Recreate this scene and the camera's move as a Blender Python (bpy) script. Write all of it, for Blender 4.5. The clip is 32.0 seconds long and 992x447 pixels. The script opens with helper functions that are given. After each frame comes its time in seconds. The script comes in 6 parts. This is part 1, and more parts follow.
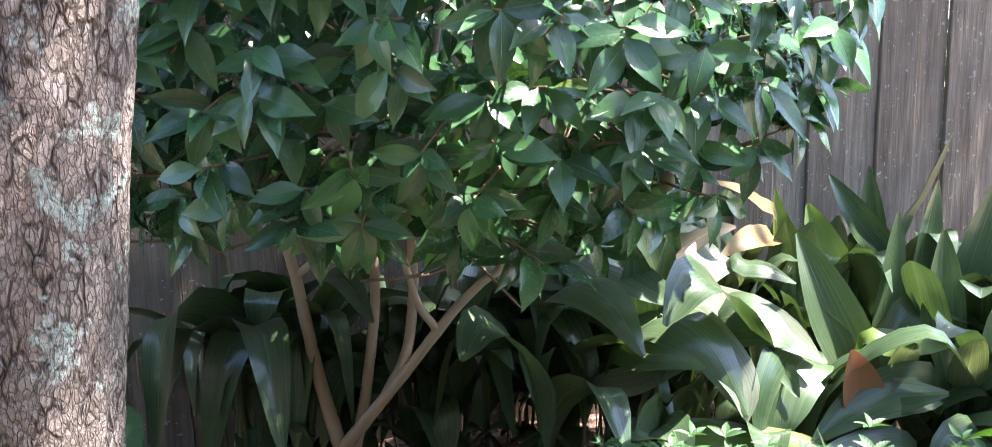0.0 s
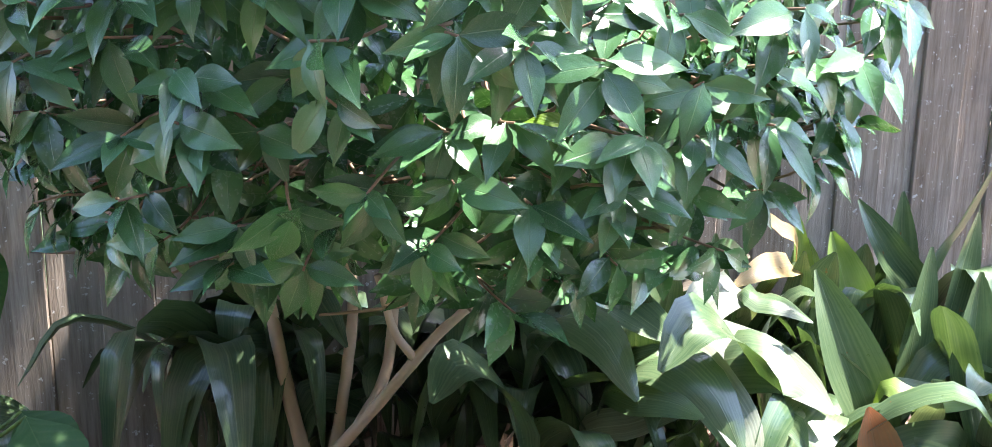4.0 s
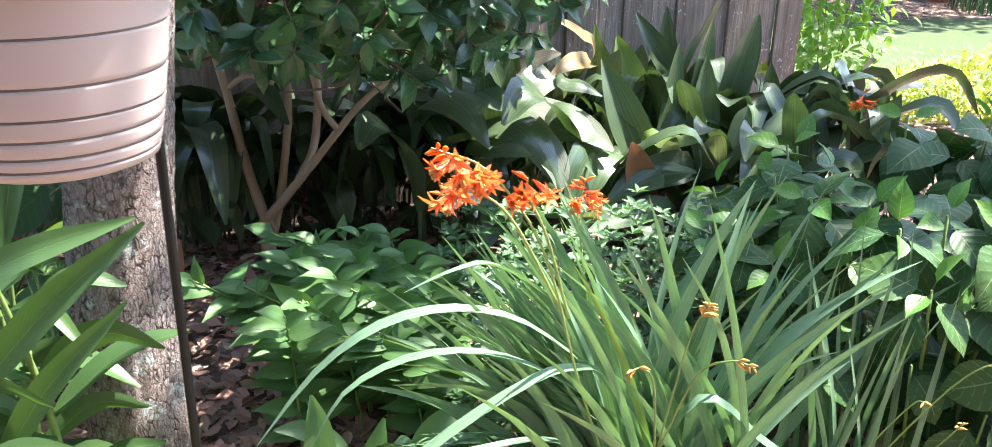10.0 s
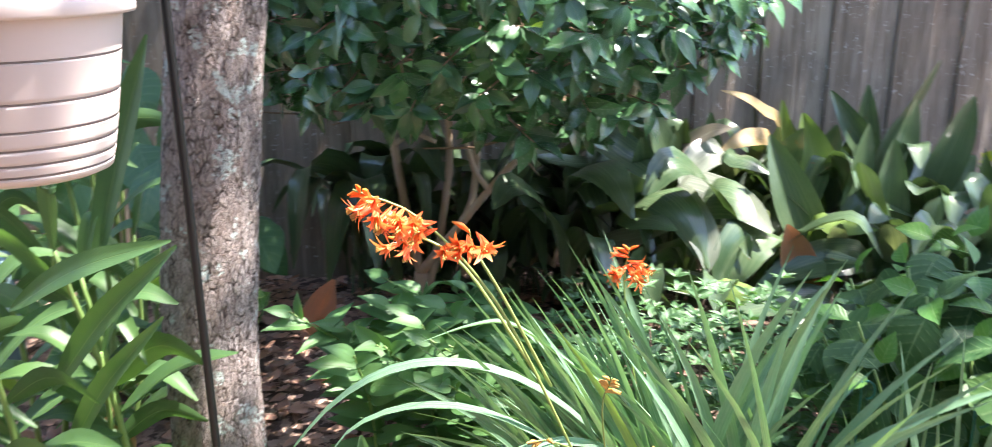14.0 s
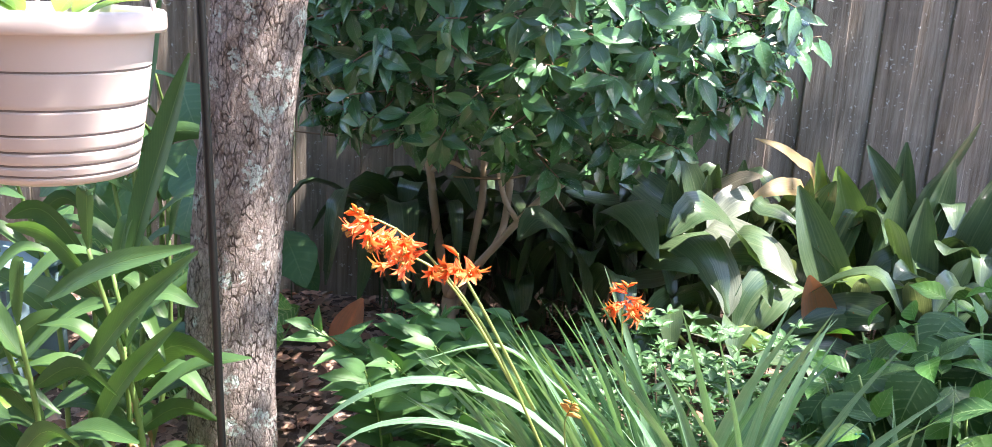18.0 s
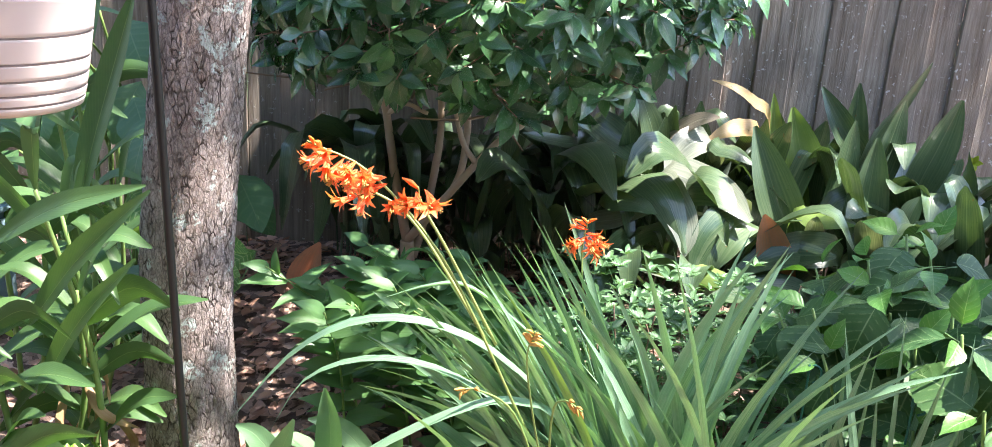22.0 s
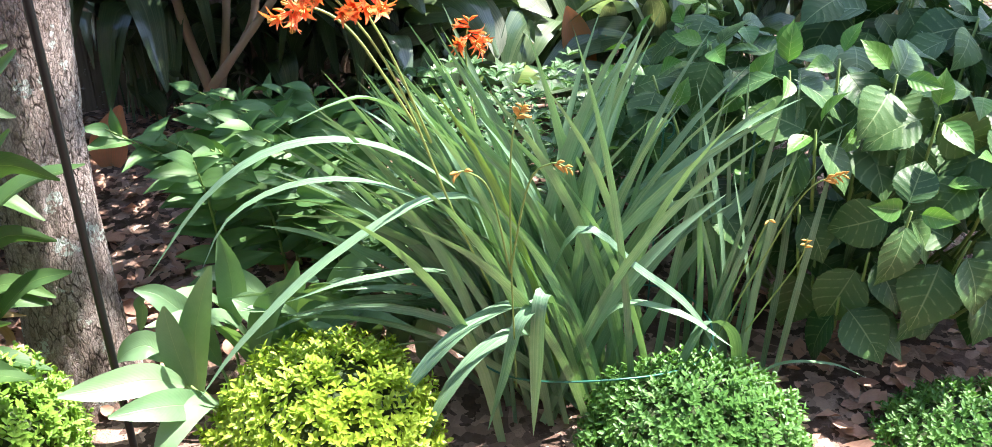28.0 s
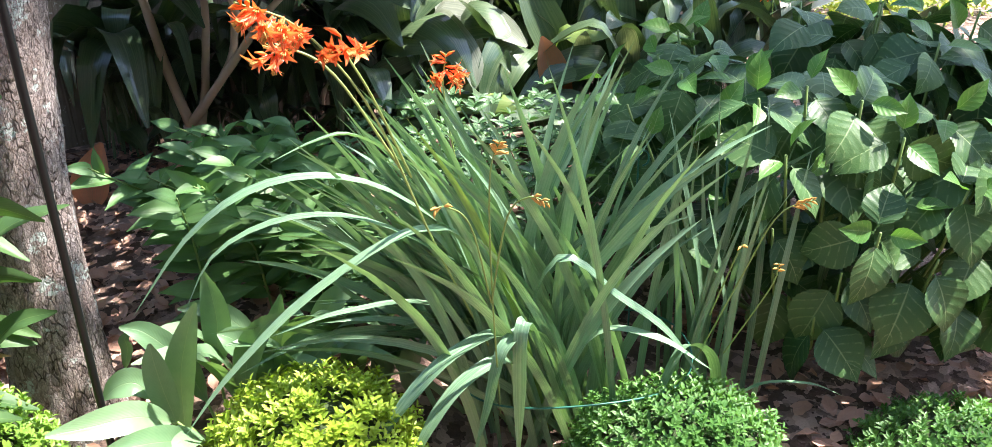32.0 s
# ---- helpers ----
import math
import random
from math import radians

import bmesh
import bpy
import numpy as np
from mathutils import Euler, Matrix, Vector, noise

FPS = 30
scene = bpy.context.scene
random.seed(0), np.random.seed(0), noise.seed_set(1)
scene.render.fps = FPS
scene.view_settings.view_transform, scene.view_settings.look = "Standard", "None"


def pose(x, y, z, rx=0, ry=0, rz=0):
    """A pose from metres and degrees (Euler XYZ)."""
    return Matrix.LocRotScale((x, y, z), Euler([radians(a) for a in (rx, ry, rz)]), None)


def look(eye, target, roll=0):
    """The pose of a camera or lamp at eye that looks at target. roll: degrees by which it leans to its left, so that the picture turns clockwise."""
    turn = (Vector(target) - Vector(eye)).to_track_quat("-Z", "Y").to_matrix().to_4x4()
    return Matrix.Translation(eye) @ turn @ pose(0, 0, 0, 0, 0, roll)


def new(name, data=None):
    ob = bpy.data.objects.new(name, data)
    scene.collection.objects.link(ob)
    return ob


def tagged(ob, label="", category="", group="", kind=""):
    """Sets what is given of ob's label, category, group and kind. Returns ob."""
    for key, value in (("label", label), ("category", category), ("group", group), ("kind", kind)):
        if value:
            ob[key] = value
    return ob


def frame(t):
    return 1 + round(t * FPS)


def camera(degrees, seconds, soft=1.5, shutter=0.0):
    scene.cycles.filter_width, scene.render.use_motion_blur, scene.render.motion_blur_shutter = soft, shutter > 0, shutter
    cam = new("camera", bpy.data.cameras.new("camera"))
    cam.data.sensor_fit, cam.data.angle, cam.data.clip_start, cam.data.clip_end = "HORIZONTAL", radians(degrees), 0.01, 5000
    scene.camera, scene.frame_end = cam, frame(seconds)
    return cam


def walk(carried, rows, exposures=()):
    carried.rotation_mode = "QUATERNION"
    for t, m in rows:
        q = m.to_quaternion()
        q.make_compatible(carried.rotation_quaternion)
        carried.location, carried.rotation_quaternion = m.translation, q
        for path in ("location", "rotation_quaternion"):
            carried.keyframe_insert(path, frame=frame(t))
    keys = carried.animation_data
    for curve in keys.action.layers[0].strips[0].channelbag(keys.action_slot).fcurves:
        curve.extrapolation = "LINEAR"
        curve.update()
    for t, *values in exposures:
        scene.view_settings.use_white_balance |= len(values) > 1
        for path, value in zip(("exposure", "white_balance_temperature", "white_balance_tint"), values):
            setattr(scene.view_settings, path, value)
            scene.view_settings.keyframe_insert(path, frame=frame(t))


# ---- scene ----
cam = camera(57.2, 32.0, soft=0.6, shutter=0.4)
METRES, EYE, TILT, LEAN, TURN = 3.2, 1.1, -10.25, 1.25, 0.0
ROWS = [
    (0.0, 0.0, 0.0, 0.0, 0.0, 0.0, -0.0),
    (0.5, 0.0071, 0.0108, 0.017, -0.13, 0.05, -0.7),
    (1.0, 0.0307, 0.0638, 0.0137, -0.44, -2.65, -2.08),
    (1.5, 0.0364, 0.0858, 0.0223, -0.09, -2.86, -2.73),
    (2.0, 0.03, 0.0794, 0.0325, 0.41, -2.16, -2.62),
    (2.5, 0.0294, 0.077, 0.0359, 2.08, -1.62, -2.67),
    (3.0, 0.0272, 0.0763, 0.034, 2.69, -1.63, -2.63),
    (3.5, 0.0289, 0.0669, 0.0332, 2.76, -1.44, -2.65),
    (5.5, 0.0333, 0.0411, 0.0301, -0.61, -2.19, -1.22),
    (6.0, 0.0284, 0.0388, 0.0375, -0.52, -1.33, -1.43),
    (6.5, 0.0213, 0.0098, 0.0287, -1.78, 0.21, -0.53),
    (7.0, 0.0089, -0.035, 0.0231, -5.34, -0.11, -0.06),
    (7.5, 0.0316, -0.075, 0.0088, -5.11, -3.55, -0.42),
    (8.0, 0.0314, -0.1207, 0.014, -5.42, -8.4, -0.98),
    (8.5, 0.0096, -0.1534, 0.0057, -5.83, -12.13, -0.68),
    (9.0, 0.0256, -0.201, 0.0032, -6.17, -11.96, -0.75),
    (9.5, 0.0226, -0.2282, 0.0038, -6.39, -12.12, -0.7),
    (10.0, -0.0128, -0.2427, 0.0075, -7.91, -11.21, -0.6),
    (10.5, -0.0223, -0.256, 0.003, -8.28, -10.26, -0.75),
    (11.0, -0.0007, -0.2764, 0.0026, -8.14, -9.25, -0.83),
    (11.5, 0.0046, -0.2826, 0.0027, -8.02, -8.51, -0.5),
    (12.0, 0.007, -0.2787, 0.0047, -7.78, -8.18, 0.08),
    (12.5, 0.0241, -0.2889, 0.0, -7.48, -7.62, 0.36),
    (13.0, 0.054, -0.2822, 0.0016, -6.27, -7.32, 0.41),
    (13.5, 0.0864, -0.2391, 0.0054, -0.27, -7.26, 0.36),
    (14.0, 0.1266, -0.2352, 0.0016, 10.53, -7.05, -3.12),
    (14.5, 0.1773, -0.238, 0.0052, 17.92, -7.32, -5.79),
    (16.5, 0.1569, -0.2461, 0.0012, 17.9, -5.53, -6.82),
    (17.0, 0.1557, -0.2467, 0.0005, 16.99, -5.43, -6.86),
    (17.5, 0.158, -0.2493, 0.0036, 15.89, -5.41, -6.7),
    (18.0, 0.1587, -0.2501, 0.004, 14.47, -5.32, -6.64),
    (18.5, 0.157, -0.2462, 0.0025, 13.65, -5.5, -6.62),
    (19.0, 0.1608, -0.2475, 0.0046, 13.33, -5.65, -6.55),
    (19.5, 0.1581, -0.249, 0.0027, 13.02, -6.05, -6.51),
    (20.0, 0.1579, -0.2482, 0.0026, 12.66, -6.17, -6.45),
    (20.5, 0.1572, -0.2485, 0.0036, 12.37, -6.43, -6.31),
    (21.0, 0.1557, -0.2506, 0.0013, 12.18, -6.82, -6.32),
    (21.5, 0.156, -0.2486, -0.0023, 11.9, -7.72, -6.39),
    (22.0, 0.1572, -0.2478, -0.0036, 11.69, -8.18, -6.5),
    (22.5, 0.1572, -0.2452, -0.0055, 11.8, -9.29, -6.53),
    (23.0, 0.1569, -0.244, -0.0049, 11.95, -9.66, -6.55),
    (23.5, 0.1559, -0.2428, -0.0063, 11.94, -10.42, -6.41),
    (24.0, 0.1277, -0.2376, -0.0089, 10.57, -10.55, -5.83),
    (24.5, 0.1007, -0.2624, -0.0146, 6.52, -9.35, -5.64),
    (25.0, 0.0892, -0.3045, -0.0237, 2.92, -12.19, -2.28),
    (25.5, 0.0635, -0.2956, -0.0185, -1.62, -13.87, -1.08),
    (26.0, 0.0531, -0.2843, -0.0276, -4.14, -16.03, -0.78),
    (26.5, 0.0534, -0.2827, -0.0281, -5.16, -16.69, -0.6),
    (28.5, 0.0596, -0.2815, -0.0258, -7.73, -17.17, 0.03),
    (29.0, 0.0591, -0.2827, -0.0246, -8.18, -17.04, 0.02),
    (29.5, 0.0586, -0.284, -0.0234, -8.41, -16.77, 0.12),
    (30.0, 0.0587, -0.2871, -0.0211, -8.62, -16.34, 0.37),
    (30.5, 0.0578, -0.289, -0.0209, -8.68, -16.16, 0.36),
    (31.0, 0.0575, -0.289, -0.0201, -8.72, -16.0, 0.51),
    (31.5, 0.0578, -0.2903, -0.0202, -8.65, -15.85, 0.7),
    (32.0, 0.0583, -0.2908, -0.0198, -8.66, -15.66, 0.86),
]
walk(cam, [(t, pose(0, 0, EYE, TILT, LEAN, TURN) @ pose(METRES * x, METRES * y, METRES * z, 90 + pitch, roll, yaw)) for t, x, y, z, yaw, pitch, roll in ROWS],
     [(0.0, 2.75, 6300, 20), (1.0, 2.95, 6300, 20), (3.5, 3.15, 6300, 20), (5.5, 3.10, 6300, 20), (6.0, 3.15, 6300, 20), (7.0, 3.05, 6300, 20), (8.0, 2.64, 6300, 20), (11.0, 2.60, 6300, 20), (25.0, 2.60, 6300, 20), (32.0, 2.38, 6300, 20)])

# ---- world and sun ----
world = bpy.data.worlds.new("sky")
scene.world = world
world.use_nodes = True
SUN_EL, SUN_AZ = 63.0, 82.0   # degrees; azimuth clockwise from +y
wn = world.node_tree
sky = wn.nodes.new("ShaderNodeTexSky")
sky.sky_type, sky.sun_disc = "NISHITA", False
sky.sun_elevation, sky.sun_rotation = radians(SUN_EL), radians(SUN_AZ)
wn.links.new(sky.outputs[0], wn.nodes["Background"].inputs[0])
wn.nodes["Background"].inputs[1].default_value = 0.12
sun = new("sun", bpy.data.lights.new("sun", "SUN"))
sun.data.energy, sun.data.angle, sun.data.color = 4.0, radians(0.53), (1.0, 0.95, 0.86)
sd = Vector((math.sin(radians(SUN_AZ)) * math.cos(radians(SUN_EL)), math.cos(radians(SUN_AZ)) * math.cos(radians(SUN_EL)), math.sin(radians(SUN_EL))))
sun.matrix_world = look(sd * 20, (0, 0, 0))

# ---- materials ----
MATS = {}


class Nodes:
    """A small builder of node materials."""

    def __init__(self, name):
        self.mat = bpy.data.materials.new(name)
        self.mat.use_nodes = True
        self.t = self.mat.node_tree
        self.t.nodes.clear()
        MATS[name] = self.mat

    def add(self, kind, **props):
        n = self.t.nodes.new("ShaderNode" + kind)
        ins = props.pop("ins", {})
        if "operation" in props:
            n.operation = props["operation"]
        if "use_clamp" in props:
            n.use_clamp = props["use_clamp"]
        if "data_type" in props:
            n.data_type, n.blend_type = props["data_type"], props["blend_type"]
        if "feature" in props:
            n.feature = props["feature"]
        if "uv_map" in props:
            n.uv_map = props["uv_map"]
        for k, v in ins.items():
            self.put(n.inputs[k], v)
        return n

    def put(self, socket, v):
        if hasattr(v, "is_output"):
            self.t.links.new(v, socket)
        else:
            socket.default_value = v

    def math(self, op, a, b=0.0, c=0.0, clamp=False):
        n = self.add("Math", operation=op, use_clamp=clamp)
        for i, v in enumerate((a, b, c)):
            self.put(n.inputs[i], v)
        return n.outputs[0]

    def mix(self, f, a, b, blend="MIX"):
        n = self.add("Mix", data_type="RGBA", blend_type=blend)
        self.put(n.inputs["Factor"], f)
        for s, v in ((n.inputs[6], a), (n.inputs[7], b)):
            self.put(s, (*v, 1.0) if isinstance(v, tuple) and len(v) == 3 else v)
        return n.outputs[2]

    def noise(self, scale, detail=4.0, rough=0.55, vec=None, out=0):
        n = self.add("TexNoise", ins={"Scale": scale, "Detail": detail, "Roughness": rough})
        if vec is not None:
            self.put(n.inputs["Vector"], vec)
        return n.outputs[out]

    def ramp(self, f, stops):
        n = self.add("ValToRGB")
        while len(n.color_ramp.elements) < len(stops):
            n.color_ramp.elements.new(0.5)
        for e, (p, c) in zip(n.color_ramp.elements, stops):
            e.position, e.color = p, (*c, 1.0)
        self.put(n.inputs[0], f)
        return n.outputs[0]

    def bump(self, h, strength=0.3, dist=0.01):
        return self.add("Bump", ins={"Height": h, "Strength": strength, "Distance": dist}).outputs[0]

    def coords(self, scale=(1, 1, 1), kind="Object"):
        c = self.add("TexCoord").outputs[kind]
        return self.add("Mapping", ins={"Vector": c, "Scale": scale}).outputs[0]

    def finish(self, colour, rough=0.5, normal=None, metal=0.0, spec=0.5, coat=0.0, through_part=0.0, through_colour=None):
        p = self.add("BsdfPrincipled", ins={"Roughness": rough, "Metallic": metal, "Specular IOR Level": spec, "Coat Weight": coat, "Coat Roughness": 0.12})
        self.put(p.inputs["Base Color"], (*colour, 1.0) if isinstance(colour, tuple) else colour)
        if normal is not None:
            self.put(p.inputs["Normal"], normal)
        shader = p.outputs[0]
        if through_part:
            tr = self.add("BsdfTranslucent")
            self.put(tr.inputs["Color"], (*through_colour, 1.0) if isinstance(through_colour, tuple) else through_colour)
            m = self.add("MixShader", ins={"Fac": through_part})
            self.t.links.new(shader, m.inputs[1])
            self.t.links.new(tr.outputs[0], m.inputs[2])
            shader = m.outputs[0]
        o = self.add("OutputMaterial")
        self.t.links.new(shader, o.inputs[0])
        return self.mat


def leaf_material(name, dark, light, rib, rough=0.35, coat=0.0, veins=8.0, slant=5.0, vein_depth=0.25, along=False, through_part=0.18, through_tint=(1.35, 1.5, 0.6), edge=None, spots=0.0, spec=0.5, relief=0.35, sharp=6.0, rib_part=0.55):
    """A leaf: two greens varied from leaf to leaf, a pale midrib, side veins (or veins along the blade) and fine mottling."""
    g = Nodes(name)
    uv = g.add("UVMap", uv_map="leaf").outputs[0]
    sep = g.add("SeparateXYZ", ins={"Vector": uv})
    u, v = sep.outputs[0], sep.outputs[1]
    side = g.math("ABSOLUTE", g.math("SUBTRACT", u, 0.5))
    island = g.add("NewGeometry").outputs["Random Per Island"]
    each = g.add("ObjectInfo").outputs["Random"]
    rnd = g.math("FRACT", g.math("ADD", island, each))
    pos = g.add("TexCoord").outputs["Object"]
    mott = g.noise(55.0, 4.0, 0.6, pos)
    f = g.math("ADD", g.math("MULTIPLY", rnd, 0.7), g.math("MULTIPLY", mott, 0.5), clamp=True)
    col = g.mix(f, dark, light)
    if along:
        lanes = g.add("Mapping", ins={"Vector": uv, "Scale": (22.0, 1.6, 1.0)}).outputs[0]
        shift = g.add("CombineXYZ", ins={"X": g.math("MULTIPLY", rnd, 53.0), "Y": g.math("MULTIPLY", rnd, 17.0), "Z": 0.0}).outputs[0]
        moved = g.add("VectorMath", operation="ADD")
        g.put(moved.inputs[0], lanes)
        g.put(moved.inputs[1], shift)
        streak = g.noise(1.0, 4.0, 0.65, moved.outputs[0])
        col = g.mix(g.math("MULTIPLY", g.math("SUBTRACT", streak, 0.42), 1.8, clamp=True), col, rib)
        mott = g.math("ADD", mott, g.math("MULTIPLY", streak, 0.5))
        w = g.math("SINE", g.math("MULTIPLY", side, veins * 6.283))
    else:
        w = g.math("SINE", g.math("MULTIPLY", g.math("SUBTRACT", g.math("MULTIPLY", v, veins), g.math("MULTIPLY", side, slant)), 6.283))
    w = g.math("MULTIPLY", w, g.math("MULTIPLY", g.noise(14.0, 2.0, 0.5, pos), 1.9, clamp=True))
    vein = g.math("POWER", g.math("MULTIPLY_ADD", w, 0.5, 0.5), sharp)
    col = g.mix(g.math("MULTIPLY", vein, vein_depth), col, rib)
    mid = g.math("SUBTRACT", 1.0, g.math("DIVIDE", side, 0.022), clamp=True)
    col = g.mix(g.math("MULTIPLY", mid, rib_part), col, rib)
    if edge:
        rim = g.math("MULTIPLY", g.math("SUBTRACT", side, 0.40), 12.0, clamp=True)
        col = g.mix(g.math("MULTIPLY", rim, g.math("MULTIPLY", g.noise(9.0, 3.0, 0.6, pos), 1.2), clamp=True), col, edge)
    if spots:
        s = g.math("GREATER_THAN", g.noise(38.0, 2.0, 0.5, pos), 1.0 - spots)
        col = g.mix(g.math("MULTIPLY", s, 0.8), col, (0.16, 0.09, 0.03))
    h = g.math("ADD", g.math("MULTIPLY", w, relief), g.math("ADD", g.math("MULTIPLY", mid, -1.0), g.math("MULTIPLY", mott, 0.5)))
    nrm = g.bump(h, 0.35, 0.0016)
    r = g.math("ADD", rough - 0.06, g.math("MULTIPLY", g.noise(120.0, 3.0, 0.6, pos), 0.14))
    thr = g.mix(1.0, col, through_tint, "MULTIPLY")
    return g.finish(col, r, nrm, coat=coat, spec=spec, through_part=through_part, through_colour=thr)


def plain_material(name, a, b, scale=30.0, rough=0.6, bump=0.3, dist=0.002, metal=0.0, stretch=(1, 1, 1), spec=0.5):
    g = Nodes(name)
    vec = g.coords(stretch)
    n1, n2 = g.noise(scale, 5.0, 0.6, vec), g.noise(scale * 0.13, 3.0, 0.5, vec)
    col = g.mix(g.math("ADD", g.math("MULTIPLY", n1, 0.6), g.math("MULTIPLY", n2, 0.5), clamp=True), a, b)
    return g.finish(col, g.math("ADD", rough - 0.08, g.math("MULTIPLY", n1, 0.16)), g.bump(n1, bump, dist), metal=metal, spec=spec)


CAMELLIA = leaf_material("camellia_leaf", (0.009, 0.042, 0.016), (0.088, 0.218, 0.080), (0.15, 0.25, 0.12), rough=0.25, spec=0.65, coat=0.12, veins=6, slant=3, vein_depth=0.07, through_part=0.08, relief=0.08, rib_part=0.75)
CAMELLIA_YOUNG = leaf_material("young_camellia_leaf", (0.10, 0.24, 0.02), (0.20, 0.34, 0.03), (0.25, 0.36, 0.08), rough=0.3, through_part=0.35)
CAST_IRON = leaf_material("aspidistra_leaf", (0.023, 0.06, 0.028), (0.077, 0.134, 0.058), (0.18, 0.23, 0.12), rough=0.29, coat=0.4, veins=13, along=True, vein_depth=0.16, through_part=0.12, relief=0.07, spots=0.26)
CAST_IRON_PALE = leaf_material("pale_aspidistra_leaf", (0.094, 0.182, 0.039), (0.187, 0.286, 0.061), (0.24, 0.30, 0.10), rough=0.38, veins=11, along=True, vein_depth=0.16, through_part=0.3, relief=0.07)
CAST_IRON_YELLOW = leaf_material("yellowed_aspidistra_leaf", (0.26, 0.20, 0.06), (0.40, 0.26, 0.11), (0.42, 0.33, 0.16), rough=0.45, veins=11, along=True, vein_depth=0.25, through_part=0.25, through_tint=(1.3, 1.1, 0.6), spots=0.3, relief=0.12)
# Sunlight and gloss on the leaf are put into this pale colour.
CAST_IRON_SUNLIT = leaf_material("sunlit_aspidistra_leaf", (0.126, 0.162, 0.108), (0.228, 0.258, 0.192), (0.42, 0.46, 0.35), rough=0.30, coat=0.3, veins=15, along=True, vein_depth=0.16, through_part=0.15, relief=0.07)
HYDRANGEA_TURNING = leaf_material("yellowing_hydrangea_leaf", (0.13, 0.20, 0.02), (0.24, 0.29, 0.03), (0.30, 0.34, 0.10), rough=0.45, veins=7, slant=3.4, vein_depth=0.2, through_part=0.2, spots=0.35)
GINGER_SOFT = leaf_material("soft_ginger_leaf", (0.10, 0.215, 0.10), (0.20, 0.335, 0.165), (0.26, 0.36, 0.17), rough=0.40, veins=26, slant=10, vein_depth=0.09, through_part=0.22, relief=0.06)
PINKISH = leaf_material("faded_pink_aspidistra_leaf", (0.169, 0.149, 0.109), (0.248, 0.208, 0.169), (0.5, 0.46, 0.36), rough=0.38, veins=11, along=True, vein_depth=0.3, through_part=0.2, relief=0.12)
# Near-white stands in for full-sun glare on green leaves.
GLARE_WHITE = leaf_material("glare_white_leaf", (0.375, 0.42, 0.36), (0.48, 0.51, 0.45), (0.6, 0.62, 0.5), rough=0.35, veins=14, along=True, vein_depth=0.2, through_part=0.2, relief=0.12)
PINK = leaf_material("pink_petal", (0.70, 0.36, 0.36), (0.80, 0.52, 0.48), (0.8, 0.6, 0.5), rough=0.5, veins=3, along=True, vein_depth=0.2, through_part=0.3, through_tint=(1, 0.9, 0.8), relief=0.12)
DEAD_LEAF = leaf_material("dead_leaf", (0.42, 0.173, 0.083), (0.66, 0.3, 0.158), (0.42, 0.24, 0.14), rough=0.6, veins=10, along=True, vein_depth=0.35, through_part=0.15, through_tint=(1.5, 1.0, 0.6), relief=0.12)
HYDRANGEA = leaf_material("hydrangea_leaf", (0.022, 0.071, 0.022), (0.07, 0.149, 0.044), (0.24, 0.34, 0.15), rough=0.45, spec=0.35, veins=7, slant=3.2, vein_depth=0.36, through_part=0.12, spots=0.22, sharp=16.0, relief=0.5, rib_part=0.8)
HYDRANGEA_YOUNG = leaf_material("young_hydrangea_leaf", (0.055, 0.17, 0.036), (0.12, 0.27, 0.05), (0.27, 0.40, 0.16), rough=0.40, veins=7, slant=3.2, vein_depth=0.3, through_part=0.28, sharp=16.0, rib_part=0.7)
BLADE = leaf_material("crocosmia_blade", (0.052, 0.142, 0.07), (0.193, 0.362, 0.193), (0.29, 0.40, 0.27), rough=0.32, veins=5, along=True, vein_depth=0.35, through_part=0.16, relief=0.15)
BLADE_YOUNG = leaf_material("bright_crocosmia_blade", (0.12, 0.23, 0.06), (0.18, 0.30, 0.08), (0.28, 0.40, 0.10), rough=0.42, veins=5, along=True, vein_depth=0.25, through_part=0.35, relief=0.12)
LILY = leaf_material("lily_leaf", (0.056, 0.158, 0.048), (0.109, 0.239, 0.07), (0.11, 0.20, 0.07), rough=0.5, veins=4, along=True, vein_depth=0.3, through_part=0.25, relief=0.12)
GINGER = leaf_material("ginger_leaf", (0.042, 0.104, 0.032), (0.086, 0.174, 0.051), (0.20, 0.30, 0.10), rough=0.42, veins=26, slant=10, vein_depth=0.09, through_part=0.3, relief=0.06)
GINGER_YOUNG = leaf_material("bright_ginger_leaf", (0.17, 0.33, 0.04), (0.25, 0.41, 0.06), (0.28, 0.42, 0.10), rough=0.42, veins=26, slant=10, vein_depth=0.08, through_part=0.4, relief=0.06)
BROAD = leaf_material("broad_leaf", (0.045, 0.125, 0.045), (0.085, 0.19, 0.06), (0.17, 0.27, 0.11), rough=0.45, veins=8, slant=3, vein_depth=0.22, through_part=0.25)
VARIEGATED = leaf_material("variegated_leaf", (0.06, 0.17, 0.03), (0.13, 0.28, 0.05), (0.42, 0.50, 0.20), rough=0.45, veins=9, slant=3, vein_depth=0.75, through_part=0.3, edge=(0.36, 0.45, 0.14))
# One boxwood leaf in three tones; sunlight and shade sit in the colour.
BOX_SUNLIT = leaf_material("boxwood_leaf", (0.179, 0.302, 0.025), (0.358, 0.47, 0.045), (0.32, 0.42, 0.08), rough=0.38, veins=4, slant=2, vein_depth=0.05, through_part=0.3)
BOX_MID = leaf_material("half_lit_boxwood_leaf", (0.105, 0.237, 0.031), (0.22, 0.363, 0.05), (0.24, 0.36, 0.08), rough=0.38, veins=4, slant=2, vein_depth=0.05, through_part=0.28)
